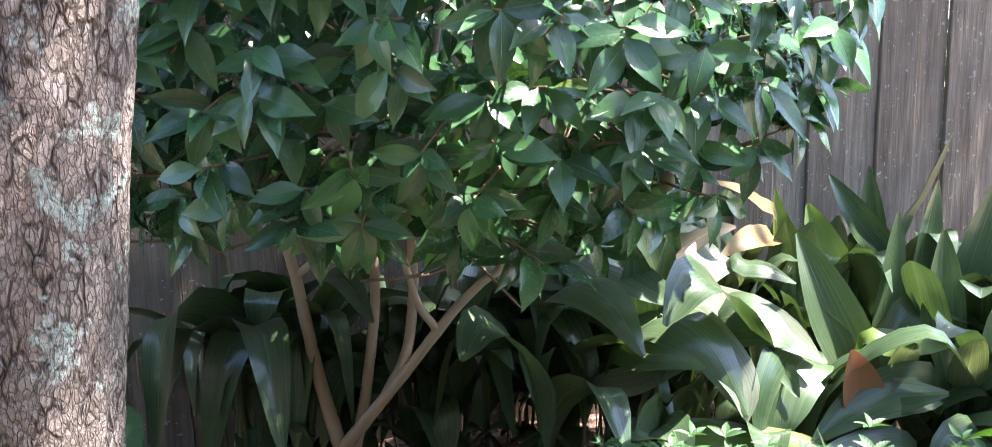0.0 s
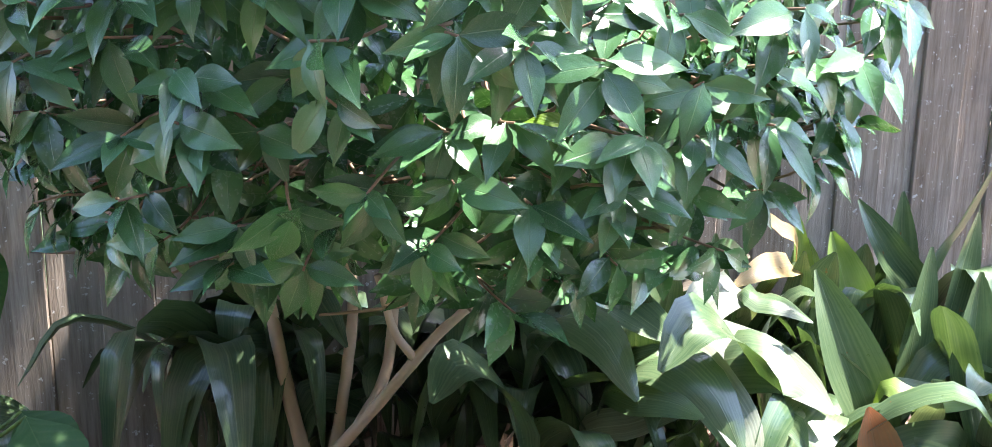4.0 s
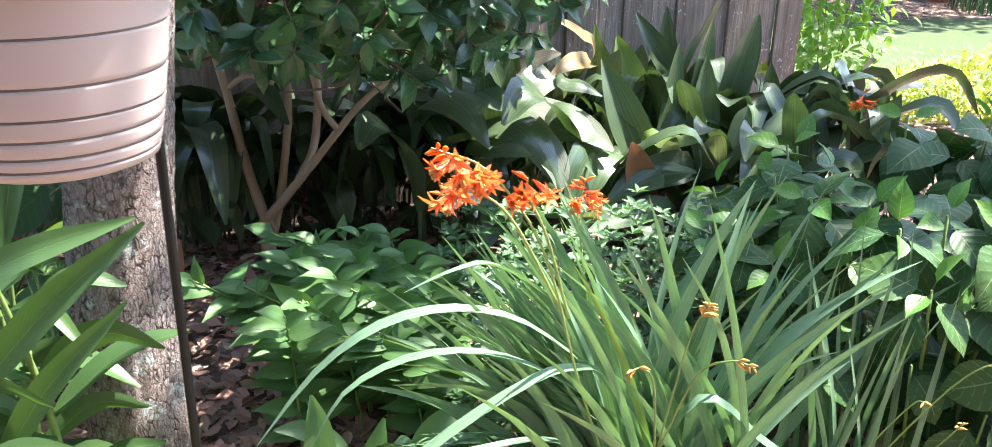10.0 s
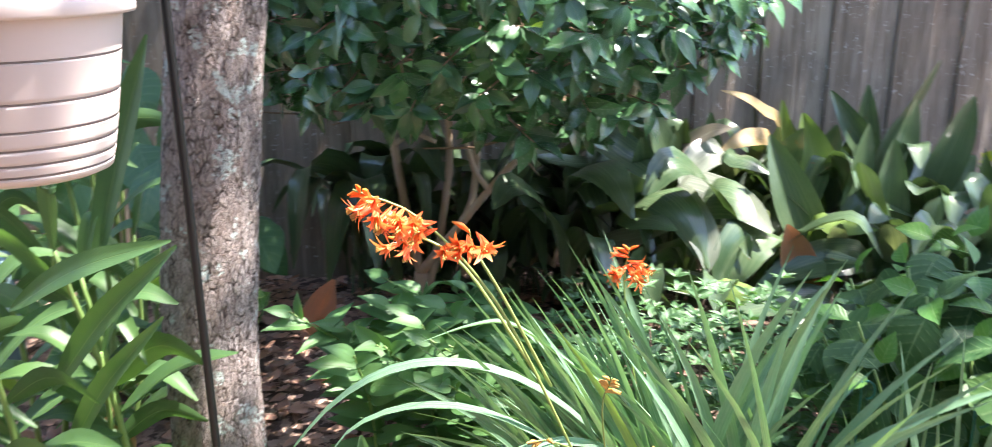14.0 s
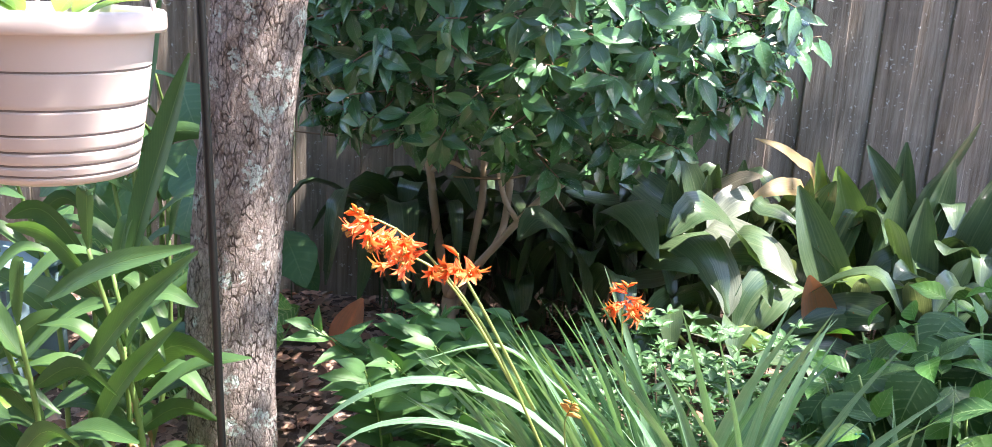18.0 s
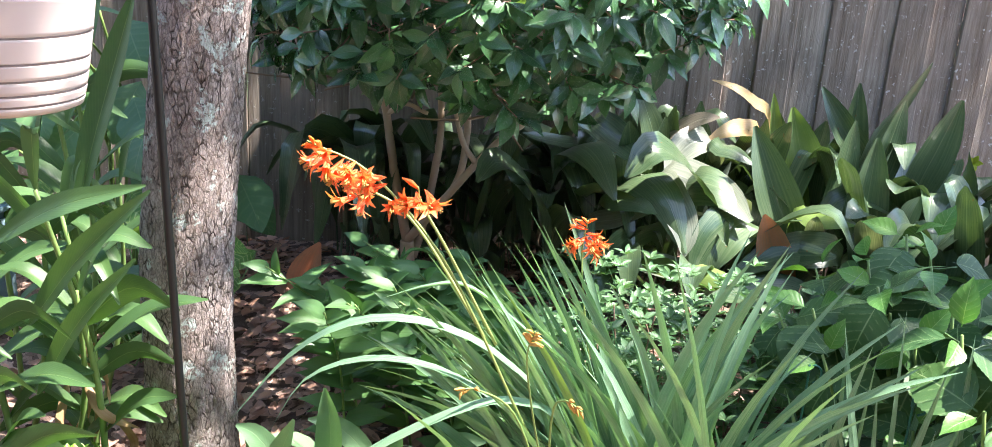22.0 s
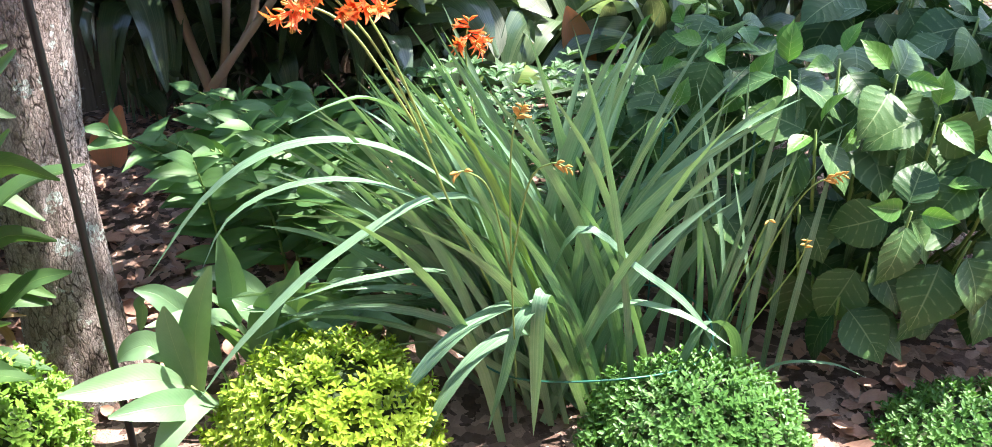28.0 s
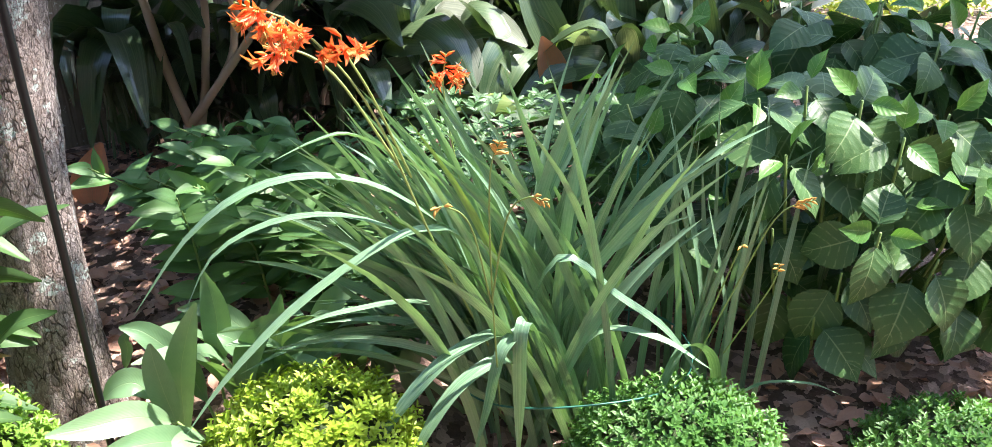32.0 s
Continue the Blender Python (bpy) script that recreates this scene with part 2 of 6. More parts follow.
BOX_SHADED = leaf_material("shaded_boxwood_leaf", (0.05, 0.154, 0.033), (0.11, 0.253, 0.05), (0.16, 0.28, 0.07), rough=0.38, veins=4, slant=2, vein_depth=0.05, through_part=0.25)
SMALL = leaf_material("small_shrub_leaf", (0.048, 0.124, 0.051), (0.101, 0.207, 0.078), (0.14, 0.23, 0.10), rough=0.42, veins=6, slant=2, vein_depth=0.12, through_part=0.25)
GOLD = leaf_material("golden_shrub_leaf", (0.24, 0.32, 0.03), (0.44, 0.47, 0.06), (0.42, 0.45, 0.14), rough=0.45, veins=5, slant=2, vein_depth=0.1, through_part=0.3)
VINE = leaf_material("vine_leaf", (0.11, 0.25, 0.03), (0.22, 0.38, 0.05), (0.25, 0.38, 0.1), rough=0.4, veins=5, slant=2, vein_depth=0.15, through_part=0.4)
CROWN = leaf_material("tree_leaf", (0.03, 0.09, 0.02), (0.06, 0.14, 0.03), (0.1, 0.18, 0.05), rough=0.45, veins=5, slant=2, vein_depth=0.1, through_part=0.3)
FARLEAF = leaf_material("distant_leaf", (0.025, 0.07, 0.025), (0.06, 0.13, 0.045), (0.1, 0.17, 0.06), rough=0.5, veins=5, slant=2, vein_depth=0.1, through_part=0.2)
PETAL = leaf_material("orange_petal", (0.90, 0.085, 0.028), (1.0, 0.27, 0.075), (1.0, 0.56, 0.22), rough=0.32, veins=2, along=True, vein_depth=0.6, through_part=0.35, through_tint=(1.0, 0.8, 0.4), relief=0.12)
BUD = leaf_material("orange_bud", (0.78, 0.14, 0.012), (0.92, 0.30, 0.03), (0.9, 0.4, 0.08), rough=0.45, veins=3, along=True, vein_depth=0.2, through_part=0.3, through_tint=(1.0, 0.8, 0.4), relief=0.12)
SEPAL = leaf_material("faded_bud", (0.50, 0.26, 0.05), (0.66, 0.40, 0.09), (0.7, 0.5, 0.15), rough=0.5, veins=3, along=True, vein_depth=0.2, through_part=0.25, through_tint=(1.0, 0.9, 0.5), relief=0.12)
STEM_GREEN = plain_material("green_stem", (0.12, 0.22, 0.05), (0.20, 0.30, 0.08), 60, 0.5, 0.2)
STEM_PALE = plain_material("pale_green_stem", (0.20, 0.30, 0.07), (0.32, 0.40, 0.12), 60, 0.5, 0.2)
TWIG = plain_material("brown_twig", (0.16, 0.10, 0.06), (0.27, 0.18, 0.11), 70, 0.75, 0.5)
STEM_WOOD = plain_material("smooth_bark", (0.40, 0.29, 0.19), (0.60, 0.46, 0.33), 45, 0.7, 0.5, 0.003)
SKY_BLOCK = plain_material("sky_block_paint", (0.20, 0.185, 0.165), (0.27, 0.25, 0.225), 8, 0.7, 0.1, 0.002)
POD = plain_material("seed_pod_skin", (0.28, 0.24, 0.12), (0.42, 0.37, 0.22), 60, 0.6, 0.3)
BLACK_METAL = plain_material("black_painted_metal", (0.004, 0.0045, 0.0045), (0.009, 0.010, 0.010), 90, 0.42, 0.15, 0.001, spec=0.3)
GREEN_WIRE = plain_material("green_coated_wire", (0.01, 0.09, 0.06), (0.02, 0.15, 0.10), 80, 0.4, 0.1, 0.001)
SOIL = plain_material("potting_soil", (0.045, 0.028, 0.018), (0.12, 0.075, 0.045), 140, 0.95, 1.0, 0.006)
TERRACOTTA = plain_material("terracotta", (0.48, 0.16, 0.08), (0.60, 0.23, 0.12), 25, 0.8, 0.2)
WHITE_PAINT = plain_material("white_plastic", (0.74, 0.73, 0.70), (0.82, 0.81, 0.78), 15, 0.45, 0.05)
TEAL = plain_material("grey_blue_plastic", (0.17, 0.27, 0.30), (0.24, 0.35, 0.38), 14, 0.5, 0.1)
POT = plain_material("cream_plastic", (0.50, 0.425, 0.375), (0.57, 0.49, 0.435), 12, 0.42, 0.06, 0.0006)
# Darker tone paints the shadow line in each groove of the pot.
POT_GROOVE = plain_material("shadow_groove", (0.15, 0.12, 0.10), (0.27, 0.22, 0.19), 40, 0.8, 0.1)


def bark_material():
    g = Nodes("flaky_bark")
    base = g.coords((1, 1, 0.43))
    def warped(scale, amount, vec):
        w = g.add("VectorMath", operation="SCALE")
        g.put(w.inputs[0], g.noise(scale, 3.0, 0.6, vec, 1))
        w.inputs["Scale"].default_value = amount
        a = g.add("VectorMath", operation="ADD")
        g.put(a.inputs[0], vec)
        g.put(a.inputs[1], w.outputs[0])
        return a.outputs[0]
    vec = warped(120.0, 0.004, warped(30.0, 0.012, base))
    edge = g.add("TexVoronoi", feature="DISTANCE_TO_EDGE", ins={"Scale": 82.0, "Vector": vec}).outputs["Distance"]
    edge2 = g.add("TexVoronoi", feature="DISTANCE_TO_EDGE", ins={"Scale": 190.0, "Vector": vec}).outputs["Distance"]
    cell = g.add("SeparateColor", ins={"Color": g.add("TexVoronoi", feature="F1", ins={"Scale": 82.0, "Vector": vec}).outputs["Color"]})
    flake = g.add("SeparateColor", ins={"Color": g.add("TexVoronoi", feature="F1", ins={"Scale": 190.0, "Vector": vec}).outputs["Color"]})
    fine = g.noise(420.0, 5.0, 0.7, base)
    broad = g.noise(14.0, 4.0, 0.6, base)
    open_part = g.math("MULTIPLY", g.math("SUBTRACT", g.noise(46.0, 3.0, 0.6, base), 0.36), 5.0, clamp=True)
    crack = g.math("MULTIPLY", g.math("SUBTRACT", edge, 0.012), 8.0, clamp=True)
    crack = g.math("MAXIMUM", crack, g.math("MULTIPLY", open_part, 0.8))
    crack = g.math("MULTIPLY", crack, g.math("MULTIPLY_ADD", g.math("MULTIPLY", edge2, 9.0, clamp=True), 0.45, 0.55))
    tone = g.mix(cell.outputs[0], (0.33, 0.262, 0.22), (0.55, 0.48, 0.425))
    tone = g.mix(g.math("MULTIPLY", flake.outputs[1], 0.6), tone, (0.60, 0.545, 0.50))
    tone = g.mix(g.math("MULTIPLY", fine, 0.45), tone, (0.27, 0.21, 0.175))
    tone = g.mix(g.math("MULTIPLY", g.math("SUBTRACT", broad, 0.45), 1.6, clamp=True), tone, (0.40, 0.29, 0.225))
    col = g.mix(crack, (0.040, 0.028, 0.022), tone)
    lich = g.math("MULTIPLY", g.math("SUBTRACT", g.noise(17.0, 5.0, 0.6, g.coords()), 0.575), 30.0, clamp=True)
    speck = g.math("MULTIPLY", g.math("SUBTRACT", g.noise(110.0, 4.0, 0.6, g.coords()), 0.42), 9.0, clamp=True)
    col = g.mix(g.math("MULTIPLY", g.math("MULTIPLY", lich, speck), 0.9), col, (0.58, 0.67, 0.60))
    h = g.math("ADD", g.math("MULTIPLY", crack, 0.8), g.math("MULTIPLY", fine, 0.35))
    return g.finish(col, 0.9, g.bump(h, 1.0, 0.010), spec=0.2)


def fence_material():
    g = Nodes("weathered_cedar")
    rnd = g.add("ObjectInfo").outputs["Random"]
    c = g.add("TexCoord").outputs["Object"]
    off = g.add("CombineXYZ", ins={"X": g.math("MULTIPLY", rnd, 37.0), "Y": 0.0, "Z": g.math("MULTIPLY", rnd, 11.0)}).outputs[0]
    add = g.add("VectorMath", operation="ADD")
    g.put(add.inputs[0], c)
    g.put(add.inputs[1], off)
    m = g.add("Mapping", ins={"Vector": add.outputs[0], "Scale": (1.0, 1.0, 0.06)}).outputs[0]
    grain = g.noise(75.0, 6.0, 0.7, m)
    wide = g.noise(22.0, 5.0, 0.65, m)
    patch = g.noise(5.0, 4.0, 0.6, add.outputs[0])
    col = g.ramp(g.math("ADD", g.math("MULTIPLY", grain, 0.55), g.math("MULTIPLY", wide, 0.45)), [(0.32, (0.045, 0.036, 0.025)), (0.42, (0.185, 0.157, 0.122)), (0.55, (0.315, 0.28, 0.228)), (0.72, (0.47, 0.435, 0.37))])
    col = g.mix(g.math("MULTIPLY", rnd, 0.45), col, (0.20, 0.145, 0.105))
    col = g.mix(g.math("MULTIPLY", g.math("SUBTRACT", patch, 0.5), 2.2, clamp=True), col, (0.13, 0.11, 0.095))
    lich = g.math("GREATER_THAN", g.math("ADD", g.noise(60.0, 4.0, 0.6, add.outputs[0]), g.math("MULTIPLY", g.noise(6.0, 2.0, 0.5, add.outputs[0]), 0.22)), 0.775)
    col = g.mix(g.math("MULTIPLY", lich, 0.75), col, (0.52, 0.52, 0.48))
    return g.finish(col, 0.9, g.bump(g.math("ADD", grain, g.math("MULTIPLY", lich, 0.4)), 0.8, 0.004), spec=0.2)


def ground_material():
    g = Nodes("soil_and_litter")
    pos = g.add("TexCoord").outputs["Object"]
    sep = g.add("SeparateXYZ", ins={"Vector": pos})
    n1, n2 = g.noise(70.0, 6.0, 0.65, pos), g.noise(7.0, 4.0, 0.6, pos)
    soil = g.mix(n1, (0.034, 0.024, 0.018), (0.19, 0.125, 0.09))
    soil = g.mix(g.math("MULTIPLY", n2, 0.5), soil, (0.075, 0.048, 0.036))
    vor = g.add("TexVoronoi", feature="F1", ins={"Scale": 38.0, "Vector": pos})
    chip = g.mix(g.add("SeparateColor", ins={"Color": vor.outputs["Color"]}).outputs[0], (0.12, 0.08, 0.062), (0.50, 0.345, 0.26))
    soil = g.mix(g.math("GREATER_THAN", g.noise(16.0, 3.0, 0.6, pos), 0.47), soil, chip)
    grass = g.mix(g.noise(120.0, 4.0, 0.7, pos), (0.04, 0.085, 0.03), (0.10, 0.155, 0.06))
    grass = g.mix(g.noise(2.5, 3.0, 0.6, pos), grass, (0.11, 0.13, 0.065))
    wob = g.math("MULTIPLY", g.math("SUBTRACT", g.noise(2.0, 3.0, 0.6, pos), 0.5), 0.6)
    d = g.math("MAXIMUM", g.math("SUBTRACT", g.math("ADD", sep.outputs[1], wob), 3.9), g.math("SUBTRACT", -2.2, g.math("ADD", sep.outputs[1], wob)))
    d = g.math("MULTIPLY", d, 8.0, clamp=True)
    bed = g.math("MULTIPLY", g.math("SUBTRACT", g.math("ADD", sep.outputs[1], wob), 7.0), 6.0, clamp=True)
    d = g.math("SUBTRACT", d, bed, clamp=True)
    return g.finish(g.mix(d, soil, grass), 0.95, g.bump(n1, 0.9, 0.012), spec=0.2)


BARK, FENCE, GROUND = bark_material(), fence_material(), ground_material()
LITTER_PALE = leaf_material("dry_tan_leaf", (0.30, 0.19, 0.08), (0.44, 0.30, 0.14), (0.45, 0.33, 0.18), rough=0.65, veins=4, along=True, vein_depth=0.3, through_part=0.2, through_tint=(1.3, 1.0, 0.7), relief=0.12)
LITTER = leaf_material("litter_leaf", (0.16, 0.085, 0.058), (0.58, 0.35, 0.24), (0.45, 0.30, 0.21), rough=0.75, veins=6, slant=3, vein_depth=0.2, through_part=0.1, through_tint=(1.4, 1.0, 0.7), spec=0.3)

# ---- mesh helpers ----
rng = np.random.default_rng(7)


def unit(v):
    v = np.asarray(v, float)
    return v / max(np.linalg.norm(v), 1e-9)


def mesh_of(name, verts, faces, mat, uvs=None, smooth=True):
    me = bpy.data.meshes.new(name)
    me.from_pydata([tuple(v) for v in np.asarray(verts, float)], [], [tuple(int(i) for i in f) for f in faces])
    if uvs is not None:
        lay = me.uv_layers.new(name="leaf")
        idx = np.empty(len(me.loops), np.int32)
        me.loops.foreach_get("vertex_index", idx)
        lay.data.foreach_set("uv", np.asarray(uvs, np.float32)[idx].ravel())
    if smooth:
        me.polygons.foreach_set("use_smooth", np.ones(len(me.polygons), bool))
    me.materials.append(mat)
    return me


def holder(name, at=(0, 0, 0)):
    ob = new(name)
    ob.empty_display_size = 0.05
    ob.matrix_basis = Matrix.Translation(at)
    return ob


def child(name, me, parent, label="", m=None, kind=""):
    """A mesh as a part under its thing; m is given in the world."""
    ob = new(name, me)
    ob.parent = parent
    base = parent.matrix_basis if parent.parent is None else parent.parent.matrix_basis @ parent.matrix_basis
    ob.matrix_basis = base.inverted() @ (m if m is not None else Matrix())
    return tagged(ob, label=label, kind=kind)


def part(name, bm, material, parent, label=""):
    me = bpy.data.meshes.new(name)
    bm.to_mesh(me)
    bm.free()
    me.materials.append(material)
    return child(name, me, parent, label)


def curve_points(pts, n):
    """A smooth line of n points through the given ones (Catmull-Rom)."""
    p = np.asarray(pts, float)
    q = np.vstack([2 * p[0] - p[1], p, 2 * p[-1] - p[-2]])
    out = []
    for s in np.linspace(0, len(p) - 1 - 1e-9, n):
        i, f = int(s), s - int(s)
        a, b, c, d = q[i], q[i + 1], q[i + 2], q[i + 3]
        out.append(0.5 * (2 * b + (c - a) * f + (2 * a - 5 * b + 4 * c - d) * f * f + (3 * b - a - 3 * c + d) * f ** 3))
    return np.array(out)


def tube_data(pts, radii, n=10, sides=8, rough=0.0):
    c = curve_points(pts, n) if n else np.asarray(pts, float)
    n = len(c)
    r = np.interp(np.linspace(0, 1, n), np.linspace(0, 1, len(radii)), radii)
    tang = np.gradient(c, axis=0)
    side = unit(np.cross(tang[0], (0.31, 0.9, 0.23)))
    v, f = [], []
    for i in range(n):
        t = unit(tang[i])
        side = unit(side - t * (side @ t))
        up = np.cross(t, side)
        for k in range(sides):
            a = 2 * math.pi * k / sides
            rr = r[i] * (1 + (rng.random() - 0.5) * rough)
            v.append(c[i] + rr * (math.cos(a) * side + math.sin(a) * up))
    for i in range(n - 1):
        for k in range(sides):
            a, b = i * sides + k, i * sides + (k + 1) % sides
            f.append((a, b, b + sides, a + sides))
    f.append(tuple(range(sides))[::-1])
    f.append(tuple(range((n - 1) * sides, n * sides)))
    return np.array(v), f


def tube(name, pts, radii, mat, n=10, sides=8, rough=0.0):
    v, f = tube_data(pts, radii, n, sides, rough)
    return mesh_of(name, v, f, mat)


def ribbon_data(pts, width, side, fold=0.18, n=11, shape="blade", wave=0.0, twist=0.0, cols=2, arch=False):
    """A long leaf along a line. side: the direction across it. Its middle lies lower by fold."""
    c = curve_points(pts, n)
    tang = np.gradient(c, axis=0)
    v, f, uv = [], [], []
    ph = rng.random() * 6
    for i in range(n):
        s = i / (n - 1)
        if shape == "blade":
            w = min(1.0, (1 - s) * 3.2) ** 0.8 * (0.72 + 0.28 * min(1, s * 4))
        elif shape == "lance":
            w = max(0.05, math.sin(math.pi * s ** 0.8)) ** 0.75
        elif shape == "stalked":
            s0 = 0.30 if arch else 0.18
            w = 0.09 if s < s0 + 0.02 else max(0.03, math.sin(math.pi * ((s - s0) / (1 - s0)) ** (0.72 if arch else 0.85))) ** 0.7
        else:
            w = 1.0
        w = max(w, 0.02) * width * 0.5
        t = unit(tang[i])
        sd = unit(np.asarray(side) - t * (np.asarray(side) @ t))
        up = np.cross(sd, t)
        a = twist * s
        sd, up = sd * math.cos(a) + up * math.sin(a), up * math.cos(a) - sd * math.sin(a)
        for k in range(2 * cols + 1 if cols > 1 else 3):
            x = k / cols - 1
            lift = fold * w * (abs(x) ** 1.3) + wave * w * math.sin(9 * s + ph + 2.2 * x) * abs(x)
            v.append(c[i] + sd * w * x + up * lift)
            uv.append((0.5 + x / 2, s))
    m = 2 * cols + 1
    for i in range(n - 1):
        for k in range(m - 1):
            a = i * m + k
            f.append((a, a + 1, a + 1 + m, a + m))
    return np.array(v), f, np.array(uv)


def ribbon(name, pts, width, side, mat, **kw):
    v, f, uv = ribbon_data(pts, width, side, **kw)
    return mesh_of(name, v, f, mat, uv)


def leaf_data(aspect=0.45, droop=0.5, fold=0.25, shape=0.85, point=1.0, n=7, serrate=0.0, wave=0.0, stalk=0.08, cup=0.0, tip=0.0):
    """A leaf of unit length along +y, its upper face towards +z."""
    ss = np.linspace(0, 1, n)
    c, ang, z, y = [], 0.0, 0.0, 0.0
    for i in range(n):
        c.append((y, z))
        a = droop * (i / (n - 1)) ** 1.2
        y += math.cos(a) / (n - 1)
        z -= math.sin(a) / (n - 1)
    v, f, uv = [], [], []
    ph = rng.random() * 6
    for i, s in enumerate(ss):
        q = max(0.0, (s - stalk) / (1 - stalk))
        w = 0.5 * aspect * max(0.03, math.sin(math.pi * q ** shape) ** 0.8 * (1 - 0.25 * point * q ** 3) * (1 - tip * q ** 6))
        if serrate and 0 < i < n - 1:
            w *= 1 + serrate * (1 if i % 2 else -1)
        for x in (-1, -0.55, 0, 0.55, 1):
            lift = fold * w * abs(x) - cup * w * x * x + wave * w * abs(x) * math.sin(8 * s + ph + x * 2)
            v.append((w * x, c[i][0], c[i][1] + lift))
            uv.append((0.5 + x / 2, s))
    for i in range(n - 1):
        for k in range(4):
            a = i * 5 + k
            f.append((a, a + 1, a + 6, a + 5))
    return np.array(v), f, np.array(uv)


def aim(p, direction, up, size=1.0, roll=0.0):
    """The pose of a leaf at p that points along direction, its upper face towards up."""
    y = unit(direction)
    x = np.cross(y, np.asarray(up, float))
    x = unit(x) if np.linalg.norm(x) > 1e-6 else unit(np.cross(y, (0.3, 0.2, 0.9)))
    z = np.cross(x, y)
    if roll:
        x, z = x * math.cos(roll) + z * math.sin(roll), z * math.cos(roll) - x * math.sin(roll)
    return Matrix(((*(x[0] * size, y[0] * size, z[0] * size), p[0]), (x[1] * size, y[1] * size, z[1] * size, p[1]), (x[2] * size, y[2] * size, z[2] * size, p[2]), (0, 0, 0, 1)))


def joined(name, kinds, poses, mat):
    """Many leaves in one mesh. kinds: leaf data; poses: world matrices."""
    vs, fs, us, base = [], [], [], 0
    for i, m in enumerate(poses):
        v, f, uv = kinds[i % len(kinds)]
        a = np.array(m)
        vs.append(v @ a[:3, :3].T + a[:3, 3])
        fs.append(np.array(f) + base)
        us.append(uv)
        base += len(v)
    return mesh_of(name, np.vstack(vs), np.vstack(fs), mat, np.vstack(us))


def leaves_on(thing, name, kinds, poses, mat, mats=(), limit=300, where=None):
    """The leaves nearest to the path's side as parts of their own, the rest as one part."""
    order = sorted(range(len(poses)), key=lambda i: where(poses[i]) if where else i)
    shared = [mesh_of(name, v, f, mat, uv) for v, f, uv in kinds]
    for i in order[:limit]:
        child(name, shared[i % len(shared)], thing, m=poses[i])
    if order[limit:]:
        child("rear_leaves", joined("rear_leaves", kinds, [poses[i] for i in order[limit:]], mat), thing, kind="stuff")


def ground_z(x, y):
    base = -0.14 + 0.11 * min(max(y - 0.7, -0.3), 1.3) - 0.05 * min(max(x - 0.3, 0), 1.5) * min(1, max(0, 2.2 - y))
    return base + 0.012 * noise.noise((x * 4, y * 4, 0.3))


# ---- ground ----
def build_ground():
    xs = np.unique(np.concatenate([np.linspace(-400, -8, 12), np.linspace(-8, -2, 13), np.linspace(-2, 3, 84), np.linspace(3, 12, 19), np.linspace(12, 400, 12)]))
    ys = np.unique(np.concatenate([np.linspace(-400, -6, 10), np.linspace(-6, 0, 13), np.linspace(0, 3.2, 56), np.linspace(3.2, 14, 23), np.linspace(14, 400, 12)]))
    v = [(x, y, ground_z(x, y) + (0.012 * noise.noise((x * 17, y * 17, 2)) if abs(x) < 4 and -1 < y < 4 else 0)) for y in ys for x in xs]
    w = len(xs)
    f = [(j * w + i, j * w + i + 1, (j + 1) * w + i + 1, (j + 1) * w + i) for j in range(len(ys) - 1) for i in range(w - 1)]
    tagged(new("ground", mesh_of("ground", v, f, GROUND)), "dark mulched garden soil running into a lawn", "ground", kind="structure")


build_ground()


# ---- unseen wall behind the path, added to block skylight ----
def build_sky_block_wall():
    wall = tagged(holder("sky_block_wall", (0.0, -2.4, -0.2)), "unseen plain wall added to block skylight from the front", "wall", kind="structure")
    # Wall and overhang stand out of view, only to darken the frontal fill.
    bm = bmesh.new()
    bmesh.ops.create_cube(bm, size=1, matrix=Matrix.Translation((0.0, -2.5, 1.5)) @ Matrix.Diagonal((16.0, 0.22, 3.5, 1)))
    part("wall_face", bm, SKY_BLOCK, wall)
    bm = bmesh.new()
    bmesh.ops.create_cube(bm, size=1, matrix=Matrix.Translation((0.0, -2.35, 3.30)) @ Matrix.Diagonal((16.6, 1.1, 0.10, 1)))
    part("eave", bm, SKY_BLOCK, wall)


build_sky_block_wall()


# ---- fence ----
F0, F1 = np.array((-1.03, 2.36)), np.array((1.86, 3.12))
FD = unit(F1 - F0)
FN = np.array((FD[1], -FD[0]))


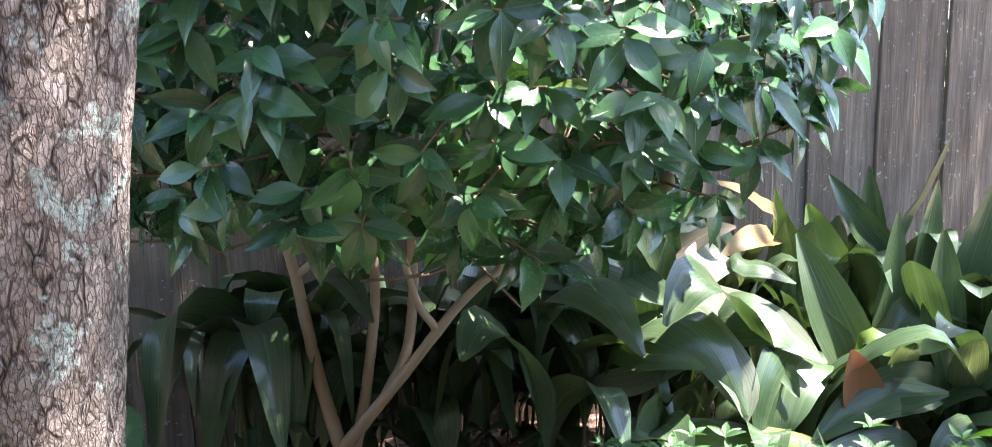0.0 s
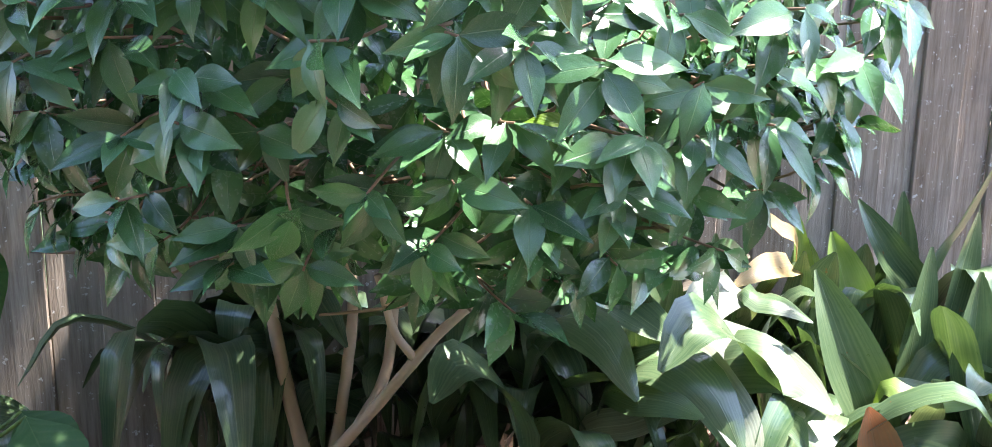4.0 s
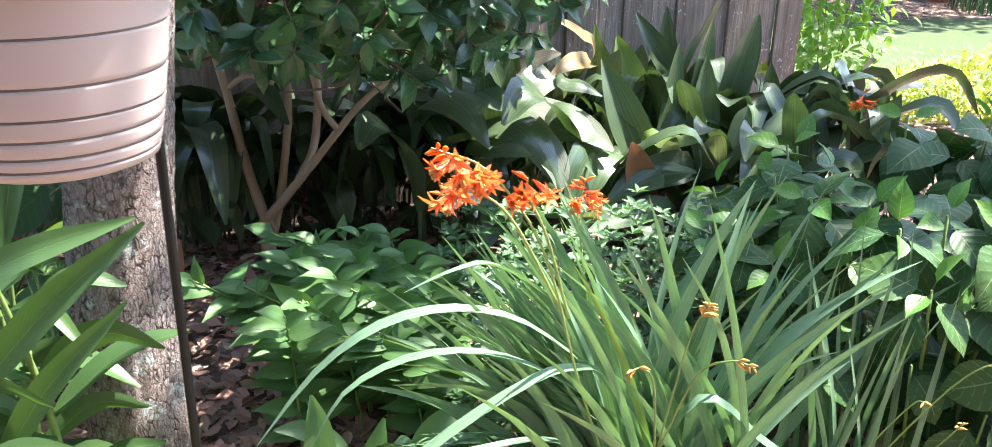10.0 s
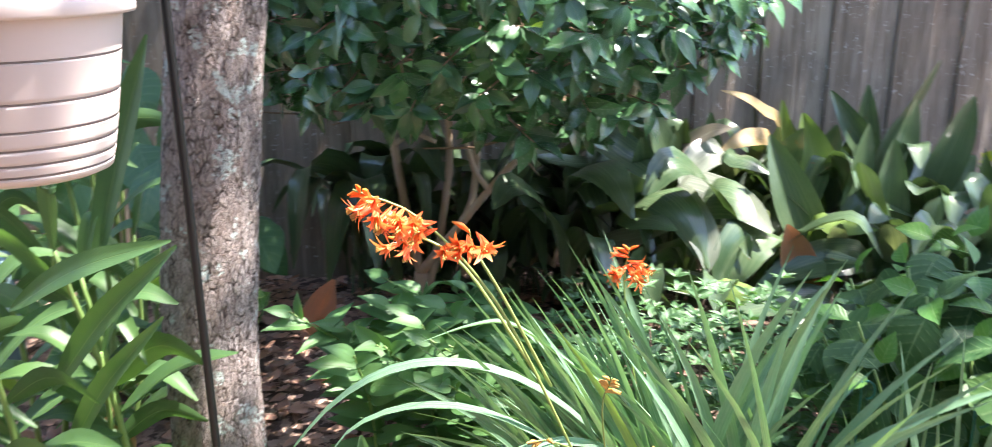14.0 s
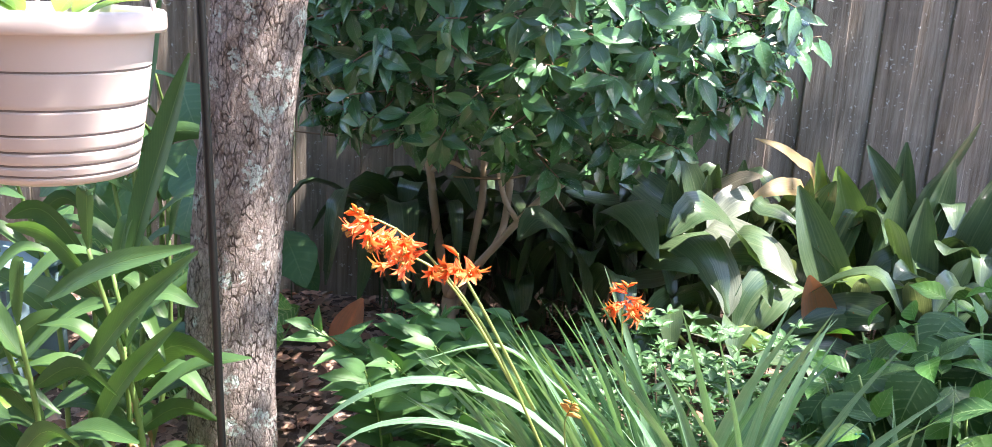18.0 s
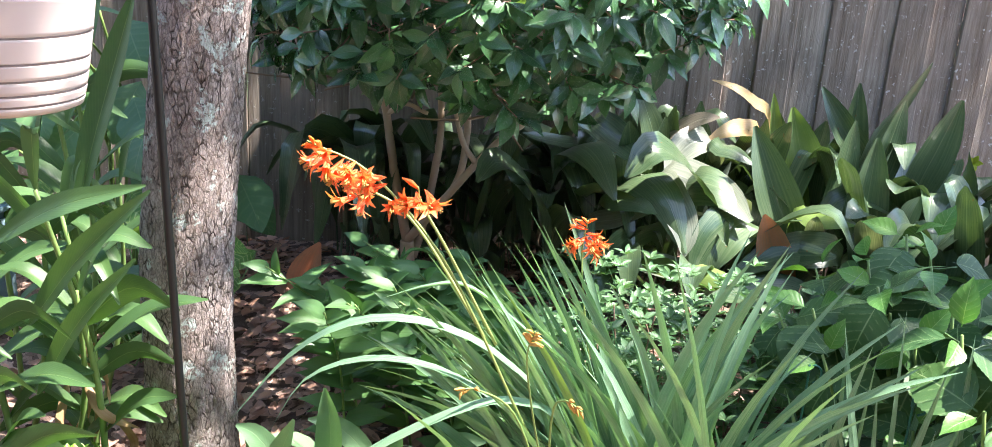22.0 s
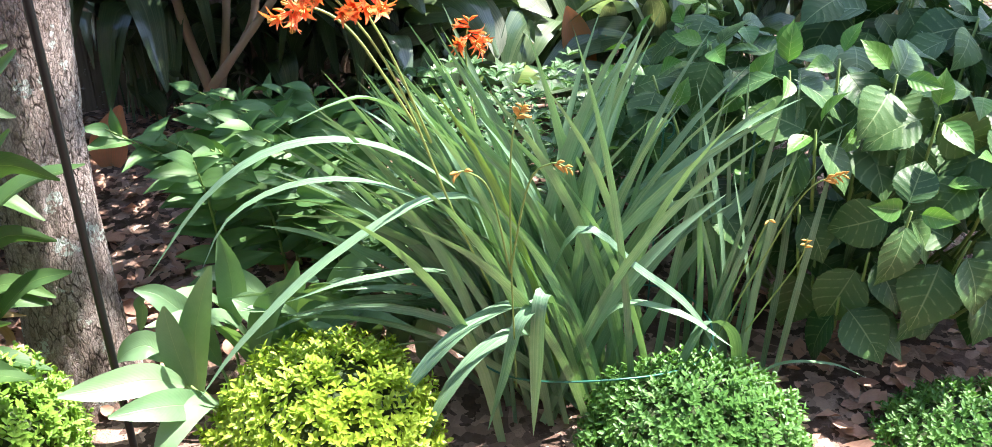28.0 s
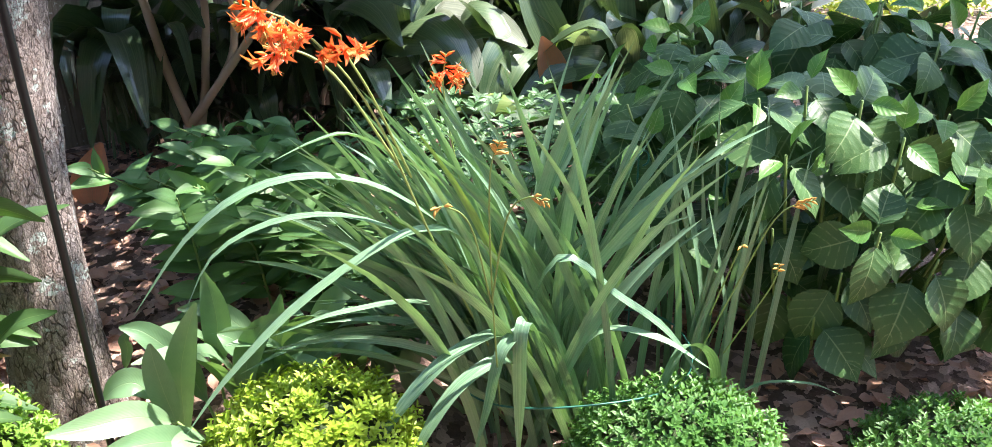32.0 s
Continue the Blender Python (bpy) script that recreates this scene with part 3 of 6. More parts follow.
def build_fence():
    fence = tagged(holder("fence", (F1[0], F1[1], 0)), "weathered grey vertical-board cedar fence behind the bed", "fence", kind="structure")
    length = float(np.linalg.norm(F1 - F0)) + 3.2
    turn = math.atan2(FD[1], FD[0])
    shapes = []
    for k in range(6):
        w, h, t = 0.131, 1.83, 0.018
        bm = bmesh.new()
        bmesh.ops.create_cube(bm, size=1, matrix=Matrix.Translation((0, 0, h / 2)) @ Matrix.Diagonal((w, t, h, 1)))
        bmesh.ops.bevel(bm, geom=[e for e in bm.edges if abs(e.verts[0].co.z - e.verts[1].co.z) > 1], offset=0.003, segments=1, affect="EDGES")
        me = bpy.data.meshes.new("board")
        bm.to_mesh(me)
        bm.free()
        for vv in me.vertices:
            vv.co.y += 0.02 * (vv.co.x / w) * (1 if k % 2 else -1) * 0.35
        me.materials.append(FENCE)
        shapes.append(me)
    d, i = 0.07, 0
    while d < length:
        p = F1 - FD * d
        o = 0.016 if i % 2 else 0.0
        q = p - FN * o + FN * rng.normal(0, 0.002)
        lean = rng.normal(0, 0.006)
        # Every other board at the left is turned towards the sun to look brighter.
        board_turn = radians(9) if i % 2 and p[0] < -0.7 else rng.normal(0, 0.02)
        m = Matrix.Translation((q[0], q[1], ground_z(*q) - 0.04)) @ Matrix.Rotation(turn + board_turn, 4, "Z") @ Matrix.Rotation(lean, 4, "Y") @ Matrix.Diagonal((1, 1, 0.99 + 0.02 * rng.random(), 1))
        child("board", shapes[i % 6], fence, m=m)
        d += 0.128
        i += 1
    for z in (0.45, 1.5):
        a, b = F1 - FN * 0.06, F1 - FD * length - FN * 0.06
        bm = bmesh.new()
        mid = (a + b) / 2
        bmesh.ops.create_cube(bm, size=1, matrix=Matrix.Translation((mid[0], mid[1], z)) @ Matrix.Rotation(turn, 4, "Z") @ Matrix.Diagonal((length, 0.038, 0.085, 1)))
        part("rail", bm, FENCE, fence)
    for k in range(3):
        p = F1 - FD * (0.12 + k * 2.3) - FN * 0.125
        bm = bmesh.new()
        bmesh.ops.create_cube(bm, size=1, matrix=Matrix.Translation((p[0], p[1], 0.9)) @ Matrix.Rotation(turn, 4, "Z") @ Matrix.Diagonal((0.085, 0.085, 1.9, 1)))
        part("post", bm, FENCE, fence)


build_fence()


# ---- tree ----
KNOTS = [(-0.454, 1.093, 0.026), (-0.480, 0.95, 0.020)]   # healed branch scars: x, z, radius
# openings in the unseen crown, aimed to let sun onto chosen plants
SUN_GAPS = [(2.74, 2.22, 0.58), (2.2, 1.94, 0.36), (1.99, 1.86, 0.28), (2.36, 2.04, 0.34), (2.0, 0.72, 0.42), (3.02, 0.78, 0.26), (3.7, 0.76, 0.42)]


def build_tree():
    tree = tagged(holder("tree", (-0.54, 0.9, -0.1)), "mature tree trunk with flaky grey-brown bark and lichen", "tree")
    zs = np.linspace(-0.16, 3.4, 190)
    sides = 96
    v, f = [], []
    for z in zs:
        cx, cy = -0.537 + 0.012 * z + 0.11 * max(0.0, min(z, 1.6) - 0.45) ** 1.25 + 0.05 * max(0.0, z - 1.6), 0.905 + 0.01 * z
        r = 0.097 + 0.045 * math.exp(-(z + 0.16) / 0.10) - 0.006 * min(1.0, max(0.0, z - 0.6))
        for k in range(sides):
            a = 2 * math.pi * k / sides
            p = Vector((math.cos(a) * 4.2, math.sin(a) * 4.2, z * 9))
            q = Vector((math.cos(a) * 9, math.sin(a) * 9, z * 26))
            plate = noise.noise(q * 1.5) * 0.5 + noise.noise(q * 3.1 + Vector((5, 2, 1))) * 0.35
            rr = r * (1 + 0.03 * noise.noise(p * 0.5)) + 0.0045 * max(-0.45, min(0.45, plate * 2.2))
            for kx, kz, kr in KNOTS:
                e = math.hypot((cx + rr * math.cos(a) - kx), z - kz) / kr
                if e < 1.6 and math.sin(a) < 0:
                    rr += 0.008 * math.exp(-((e - 0.85) / 0.28) ** 2) - 0.006 * math.exp(-(e / 0.45) ** 2)
            v.append((cx + rr * math.cos(a), cy + rr * math.sin(a), z))
    for j in range(len(zs) - 1):
        for k in range(sides):
            a, b = j * sides + k, j * sides + (k + 1) % sides
            f.append((a, b, b + sides, a + sides))
    child("trunk", mesh_of("trunk", v, f, BARK), tree)
    tops = []
    for k in range(7):
        a = 2 * math.pi * k / 7 + 0.4
        e = np.array((-0.36 + (1.6 + 0.7 * rng.random()) * math.cos(a), 0.95 + (1.6 + 0.7 * rng.random()) * math.sin(a), 4.6 + rng.random() * 0.9))
        pts = [(-0.345, 0.94, 3.3), ((-0.345 + e[0]) / 2, (0.94 + e[1]) / 2, 4.2), e]
        child("limb", tube("limb", pts, [0.06, 0.04, 0.015], BARK, 10, 8, 0.1), tree)
        tops.append(e)
    kinds = [leaf_data(0.5, 0.3, 0.1, n=4) for _ in range(3)]
    poses = []
    # Canopy out of view; noise offset and extra clumps are set to shade chosen plants.
    for i in range(1000):
        c = np.array((rng.uniform(-2.6, 5.0), rng.uniform(-3.0, 4.6), rng.uniform(3.7, 5.4)))
        if i >= 760:
            c = np.array((3.55, 1.75, 4.6) if i < 825 else (3.40, 2.75, 4.6) if i < 865 else (3.6, 1.62, 4.6) if i < 940 else (1.95, 1.42, 4.6) if i < 955 else (1.65, 2.66, 4.6)) + rng.normal(0, 1, 3) * (0.45, 0.32 if i < 865 else 0.22, 0.3)
        elif noise.noise((c[0] * 0.9 + 1280.2, c[1] * 0.9, 643.400)) < 0.03:
            continue
        if any(math.hypot(c[0] - 0.507 * (c[2] - 4.5) - gx, c[1] - gy) < gr for gx, gy, gr in SUN_GAPS):
            continue
        for _ in range(15):
            p = c + rng.normal(0, 0.16, 3)
            poses.append(aim(p, rng.normal(0, 1, 3) * (1, 1, 0.4), rng.normal(0, 0.4, 3) + (0, 0, 1), rng.uniform(0.09, 0.14)))
    child("crown", joined("crown", kinds, poses, CROWN), tree, kind="stuff")


build_tree()

# ---- camellia ----
def build_camellia():
    bush = tagged(holder("camellia_bush", (-0.40, 2.07, 0.0)), "glossy dark green camellia bush on several bare stems", "bush")
    fork = (-0.400, 2.10, 0.165)
    stems = [([(-0.395, 2.12, -0.05), (-0.40, 2.11, 0.06), fork], [0.036, 0.031, 0.029]),
             ([fork, (-0.448, 2.12, 0.338), (-0.475, 2.12, 0.505), (-0.502, 2.12, 0.655), (-0.55, 2.1, 0.9), (-0.60, 2.05, 1.2)], [0.022, 0.019, 0.018, 0.016, 0.012, 0.006]),
             ([(-0.385, 2.12, 0.10), (-0.350, 2.14, 0.24), (-0.320, 2.14, 0.42), (-0.304, 2.14, 0.57), (-0.30, 2.1, 0.9), (-0.25, 2.0, 1.25)], [0.019, 0.017, 0.016, 0.015, 0.010, 0.006]),
             ([(-0.29, 2.08, 0.30), (-0.235, 2.14, 0.40), (-0.212, 2.14, 0.56), (-0.20, 2.1, 0.82), (-0.1, 2.1, 1.3)], [0.014, 0.016, 0.015, 0.012, 0.006]),
             ([fork, (-0.295, 2.04, 0.30), (-0.20, 2.02, 0.42), (-0.112, 2.02, 0.53), (-0.045, 2.01, 0.60), (0.03, 2.0, 0.675), (0.16, 1.9, 0.98)], [0.020, 0.016, 0.015, 0.014, 0.012, 0.011, 0.006]),
             ([(-0.15, 2.02, 0.49), (-0.19, 2.0, 0.56), (-0.22, 1.99, 0.68)], [0.012, 0.011, 0.009]),
             ([(-0.49, 2.12, 0.60), (-0.42, 2.10, 0.645), (-0.34, 2.10, 0.62)], [0.011, 0.010, 0.008])]
    for pts, rad in stems:
        child("stem", tube("stem", pts, [0.84 * r for r in rad], STEM_WOOD, 22, 10, 0.16), bush)
    c, rad = np.array((-0.12, 1.94, 1.36)), np.array((0.77, 0.70, 0.66))
    kinds = [leaf_data(rng.uniform(0.38, 0.46), rng.uniform(0.2, 0.75), rng.uniform(0.10, 0.28), 0.78, 0.8, 12, 0.0, 0.05, 0.07, 0.0, 0.62) for _ in range(12)]
    poses, young, twigs, heads = [], [], [], []

    def inside(p):
        """Bare below, cut back at the lower right, open to the sun at the upper right."""
        if p[2] < 0.77 - 0.05 * math.sin(5.0 * p[0] + 0.6) or (p[2] < 1.0 and p[0] > 0.26 + (p[2] - 0.77) * 1.35):
            return False
        if p[1] > 2.34:
            return False
        return not (p[0] > 0.16 and p[2] > 1.27 + 0.25 * max(0.0, p[1] - 1.55) and p[1] < 2.1)

    def whorl(p, out, k, fresh=0, size=1.0):
        """A twig's end: leaves in a spiral, their faces outwards and up, their tips hanging."""
        ax = unit(out + np.array((0.0, -0.05, 0.25)) + rng.normal(0, 0.15, 3))
        x = unit(np.cross(ax, (0.1, 0.3, 1)))
        y = np.cross(ax, x)
        a0 = rng.random() * 6.28
        twigs.append((p - out * 0.15 + (0, 0, -0.03), p))
        for i in range(k):
            a = a0 + 2.4 * i + rng.normal(0, 0.25)
            spread = rng.uniform(0.95, 1.45)
            ld = ax * math.cos(spread) + (x * math.cos(a) + y * math.sin(a)) * math.sin(spread) + np.array((0, 0, -rng.uniform(0.12, 0.55)))
            if unit(ld)[2] > 0.25:
                ld = ld * (1, 1, -0.25)
            if unit(ld) @ out < -0.3:
                continue
            up = unit(out * 0.85 + np.array((0, -0.2, 0.62)) + rng.normal(0, 0.24, 3))
            q = p - ax * 0.010 * i
            (young if i < fresh else poses).append(aim(q, ld, up, rng.uniform(0.078, 0.108) * size * (0.75 if i < fresh else 1), rng.normal(0, 0.14)))

    # the sprays that reach into the sun at the right
    for u in np.linspace(0, 1, 9):
        for _ in range(5):
            p = np.array((0.22 + 0.40 * u, 1.50 + 0.28 * u, 1.175 - 0.05 * u)) + rng.normal(0, 1, 3) * (0.04, 0.05, 0.03)
            heads.append(p)
            whorl(p, unit((0.75, -0.45, 0.35) + rng.normal(0, 0.2, 3)), int(rng.integers(5, 7)), size=0.92)
    p = np.array((0.149, 1.352, 1.06))
    heads.append(p)
    whorl(p, unit((0.1, -0.9, 0.35)), 7, fresh=2)
    tries = 0
    while len(heads) < 700 and tries < 60000:
        tries += 1
        d = unit(rng.normal(0, 1, 3) * (1, 1, 0.9))
        if d[1] > 0.45:
            continue
        s = (np.abs(d) ** 2.7).sum() ** (-1 / 2.7)
        shell = rng.uniform(0.76, 0.9) if rng.random() < 0.22 else rng.uniform(0.93, 1.03) + 0.07 * noise.noise(Vector(d) * 3.5)
        p = c + d * rad * s * shell
        if not inside(p) or any(abs(p[0] - h[0]) < 0.072 and abs(p[2] - h[2]) < 0.062 and abs(p[1] - h[1]) < 0.07 for h in heads):
            continue
        heads.append(p)
        whorl(p, unit(d * (1, 1, 0.5) + rng.normal(0, 0.25, 3) + (0, -0.1, 0.0)), int(rng.integers(5, 9)), fresh=1 if rng.random() < 0.012 else 0)
    leaves_on(bush, "leaf", kinds, poses, CAMELLIA, limit=330, where=lambda m: m.translation.y - 0.25 * abs(m.translation.z - 1.0) + (0.5 if m.translation.z > 1.3 else 0))
    for m in young:
        child("young_leaf", mesh_of("young_leaf", *kinds[0][:2], CAMELLIA_YOUNG, kinds[0][2]), bush, "fresh yellow-green leaf", m=m)
    v, f, base = [], [], 0
    for a, b in twigs:
        tv, tf = tube_data([a, (a + b) / 2 + rng.normal(0, 0.008, 3), b], [0.003, 0.0018], 4, 5)
        v.append(tv)
        f += [tuple(i + base for i in q) for q in tf]
        base += len(tv)
    for _ in range(46):
        a = np.array((rng.uniform(-0.55, 0.15), rng.uniform(1.95, 2.15), rng.uniform(0.72, 0.95)))
        d = unit(rng.normal(0, 1, 3) * (1, 1, 0.3) + (0, -0.8, 0.25))
        tv, tf = tube_data([a, a + d * 0.22 + rng.normal(0, 0.02, 3), a + d * 0.46], [0.006, 0.0045, 0.0025], 6, 6)
        v.append(tv)
        f += [tuple(i + base for i in q) for q in tf]
        base += len(tv)
    child("twig_growth", mesh_of("twig_growth", np.vstack(v), f, TWIG), bush, "thin brown twigs", kind="stuff")
    poses = []
    for _ in range(1500):
        d = unit(rng.normal(0, 1, 3))
        p = c + d * rad * rng.uniform(0.35, 0.78)
        if p[2] > 0.80 and inside(p):
            poses.append(aim(p, rng.normal(0, 1, 3) + (0, -0.5, -0.5), (0, -0.6, 0.8), rng.uniform(0.07, 0.095)))
    child("inner_leaves", joined("inner_leaves", kinds[:4], poses, CAMELLIA), bush, kind="stuff")
    bm = bmesh.new()
    bmesh.ops.create_uvsphere(bm, u_segments=14, v_segments=10, radius=0.017)
    for v in bm.verts:
        v.co = Vector((v.co.x, v.co.y, v.co.z * (1.25 if v.co.z > 0 else 1.05))) * (1 + 0.05 * noise.noise(v.co * 90)) + Vector((0.306, 1.648, 0.872))
    for q in bm.faces:
        q.smooth = True
    part("seed_pod", bm, POD, bush, "pale tan seed pod")
    child("pod_stalk", tube("pod_stalk", [(0.306, 1.648, 0.884), (0.256, 1.698, 0.972)], [0.002, 0.003], TWIG, 5, 6), bush)


build_camellia()


# ---- cast-iron plants ----
def cast_iron_leaf(plant, base, tip, width, bow=0.06, mat=None, side=None, name="leaf", label="", twist=None, wave=0.06):
    base, tip = np.array(base, float), np.array(tip, float)
    d = tip - base
    flat = unit((d[0], d[1], 0)) if np.hypot(d[0], d[1]) > 0.02 else np.array((0, -1.0, 0))
    mid1, mid2 = base + d * 0.33 + np.array((0, 0, bow)) - flat * bow * 0.4, base + d * 0.68 + np.array((0, 0, bow * 1.15))
    if side is None:
        side = np.cross(flat, (0, 0, 1)) + rng.normal(0, 0.25, 3)
    child(name, ribbon(name, [base, mid1, mid2, tip], width, side, mat or CAST_IRON, shape="stalked", n=13, fold=rng.uniform(0.15, 0.45), wave=wave, twist=rng.normal(0, 0.5) if twist is None else twist, cols=2), plant, label)


def build_cast_iron():
    clump = tagged(holder("cast_iron_plant", (1.0, 2.3, 0)), "large clump of broad leathery cast-iron plant leaves by the fence", "plant", group="cast-iron plants")
    heroes = [([(0.948, 2.18, 0.02), (0.875, 2.15, 0.308), (0.795, 2.15, 0.491), (0.715, 2.15, 0.673)], 0.14, CAST_IRON, (1, 0.2, 0.1)),
              ([(1.102, 2.23, 0.02), (1.1, 2.2, 0.262), (1.096, 2.2, 0.462), (1.093, 2.2, 0.663)], 0.135, CAST_IRON, (1, 0.2, 0.1)),
              ([(1.002, 2.38, 0.02), (1.015, 2.35, 0.31), (1.03, 2.35, 0.497), (1.045, 2.35, 0.684)], 0.12, CAST_IRON, (0.9, 0.5, 0)),
              ([(1.033, 2.53, 0.02), (0.97, 2.5, 0.343), (0.914, 2.5, 0.514), (0.857, 2.5, 0.685)], 0.15, CAST_IRON_PALE, (1, 0.2, 0.1)),
              ([(0.888, 2.63, 0.02), (0.856, 2.6, 0.357), (0.826, 2.6, 0.534), (0.797, 2.6, 0.712)], 0.07, CAST_IRON_PALE, (1, 0.2, 0.1)),
              ([(1.129, 2.53, 0.02), (1.162, 2.5, 0.387), (1.189, 2.5, 0.565), (1.217, 2.5, 0.743)], 0.13, CAST_IRON, (0.8, 0.5, 0.3)),
              ([(1.035, 2.63, 0.02), (1.146, 2.6, 0.539), (1.222, 2.6, 0.702), (1.299, 2.6, 0.865)], 0.1, CAST_IRON, (0.7, 0.6, 0.3)),
              ([(1.239, 2.53, 0.02), (1.3, 2.5, 0.411), (1.346, 2.5, 0.585), (1.392, 2.5, 0.759)], 0.14, CAST_IRON, (1, 0.2, 0.1)),
              ([(0.437, 2.43, 0.02), (0.401, 2.4, 0.367), (0.37, 2.4, 0.544), (0.338, 2.4, 0.721)], 0.13, CAST_IRON, (1, 0.2, 0.1)),
              ([(1.303, 2.65, 0.02), (1.159, 2.62, 0.449), (1.059, 2.62, 0.598), (0.959, 2.62, 0.748)], 0.1, CAST_IRON, (1, 0.2, 0.1)),
              ([(1.12, 2.69, 0.02), (1.108, 2.66, 0.407), (1.099, 2.66, 0.586), (1.089, 2.66, 0.766)], 0.1, CAST_IRON, (1, 0.2, 0.1)),
              ([(0.38, 2.28, 0.02), (0.359, 2.32, 0.336), (0.341, 2.235, 0.493), (0.323, 2.15, 0.651)], 0.13, CAST_IRON, (1, 0.2, 0.1)),
              ([(0.314, 2.23, 0.02), (0.314, 2.15, 0.38), (0.378, 2.05, 0.497), (0.473, 1.98, 0.448), (0.548, 1.93, 0.299)], 0.14, CAST_IRON, (0.8, 0.35, 0.35)),
              ([(0.483, 2.28, 0.02), (0.483, 2.2, 0.374), (0.541, 2.12, 0.474), (0.638, 2.08, 0.474), (0.742, 2.05, 0.393)], 0.17, CAST_IRON, (0.1, 0.9, 0.6)),
              ([(0.766, 2.23, 0.02), (0.766, 2.15, 0.318), (0.691, 2.05, 0.375), (0.622, 1.97, 0.335), (0.577, 1.93, 0.229)], 0.16, CAST_IRON, (0.7, 0.4, -0.5)),
              ([(1.003, 2.08, 0.02), (1.003, 2.0, 0.309), (0.913, 1.95, 0.347), (0.795, 1.92, 0.32), (0.683, 1.9, 0.245)], 0.12, CAST_IRON, (0.15, 0.7, 0.75)),
              ([(0.409, 2.06, 0.02), (0.409, 1.98, 0.234), (0.517, 1.93, 0.249), (0.642, 1.9, 0.25), (0.764, 1.86, 0.227)], 0.085, CAST_IRON_PALE, (0.1, 0.8, 0.6)),
              ([(0.932, 2.0, 0.02), (0.932, 1.92, 0.195), (0.843, 1.88, 0.242), (0.724, 1.85, 0.225), (0.617, 1.82, 0.197)], 0.1, CAST_IRON, (0.1, 0.8, 0.6)),
              ([(1.129, 2.2, 0.02), (1.129, 2.12, 0.26), (1.162, 2.06, 0.365), (1.211, 2.03, 0.448), (1.273, 2.0, 0.433)], 0.1, CAST_IRON, (0.3, 0.9, 0.3)),
              ([(0.86, 2.2, 0.02), (0.86, 2.12, 0.398), (0.915, 2.07, 0.414), (0.972, 2.04, 0.419), (1.038, 2.02, 0.423)], 0.06, CAST_IRON_PALE, (0.1, 0.8, 0.6)),
              ([(0.576, 2.38, 0.02), (0.576, 2.3, 0.54), (0.628, 2.26, 0.572), (0.684, 2.24, 0.565), (0.742, 2.22, 0.53)], 0.08, CAST_IRON, (0.2, 0.9, 0.4)),
              ([(1.065, 1.98, 0.02), (1.065, 1.9, 0.201), (1.103, 1.85, 0.271), (1.136, 1.8, 0.348), (1.187, 1.75, 0.303)], 0.12, CAST_IRON, (0.3, 0.8, 0.3)),
              ([(0.115, 2.28, 0.02), (0.115, 2.2, 0.453), (0.167, 2.1, 0.565), (0.248, 2.0, 0.551), (0.317, 1.95, 0.438)], 0.13, CAST_IRON, (0.8, 0.3, 0.3)),
              ([(0.251, 2.18, 0.02), (0.251, 2.1, 0.375), (0.324, 2.0, 0.424), (0.391, 1.95, 0.435), (0.448, 1.92, 0.418)], 0.09, CAST_IRON, (0.2, 0.9, 0.4)),
              ([(0.462, 2.18, 0.02), (0.462, 2.1, 0.294), (0.399, 2.0, 0.319), (0.342, 1.95, 0.281), (0.289, 1.9, 0.2)], 0.12, CAST_IRON, (0.6, 0.5, 0.4))]
    for pts, w, mat, side in heroes:
        child("leaf", ribbon("leaf", pts, w, side, mat, shape="stalked", n=15, fold=rng.uniform(0.15, 0.35), wave=0.05, cols=2), clump)
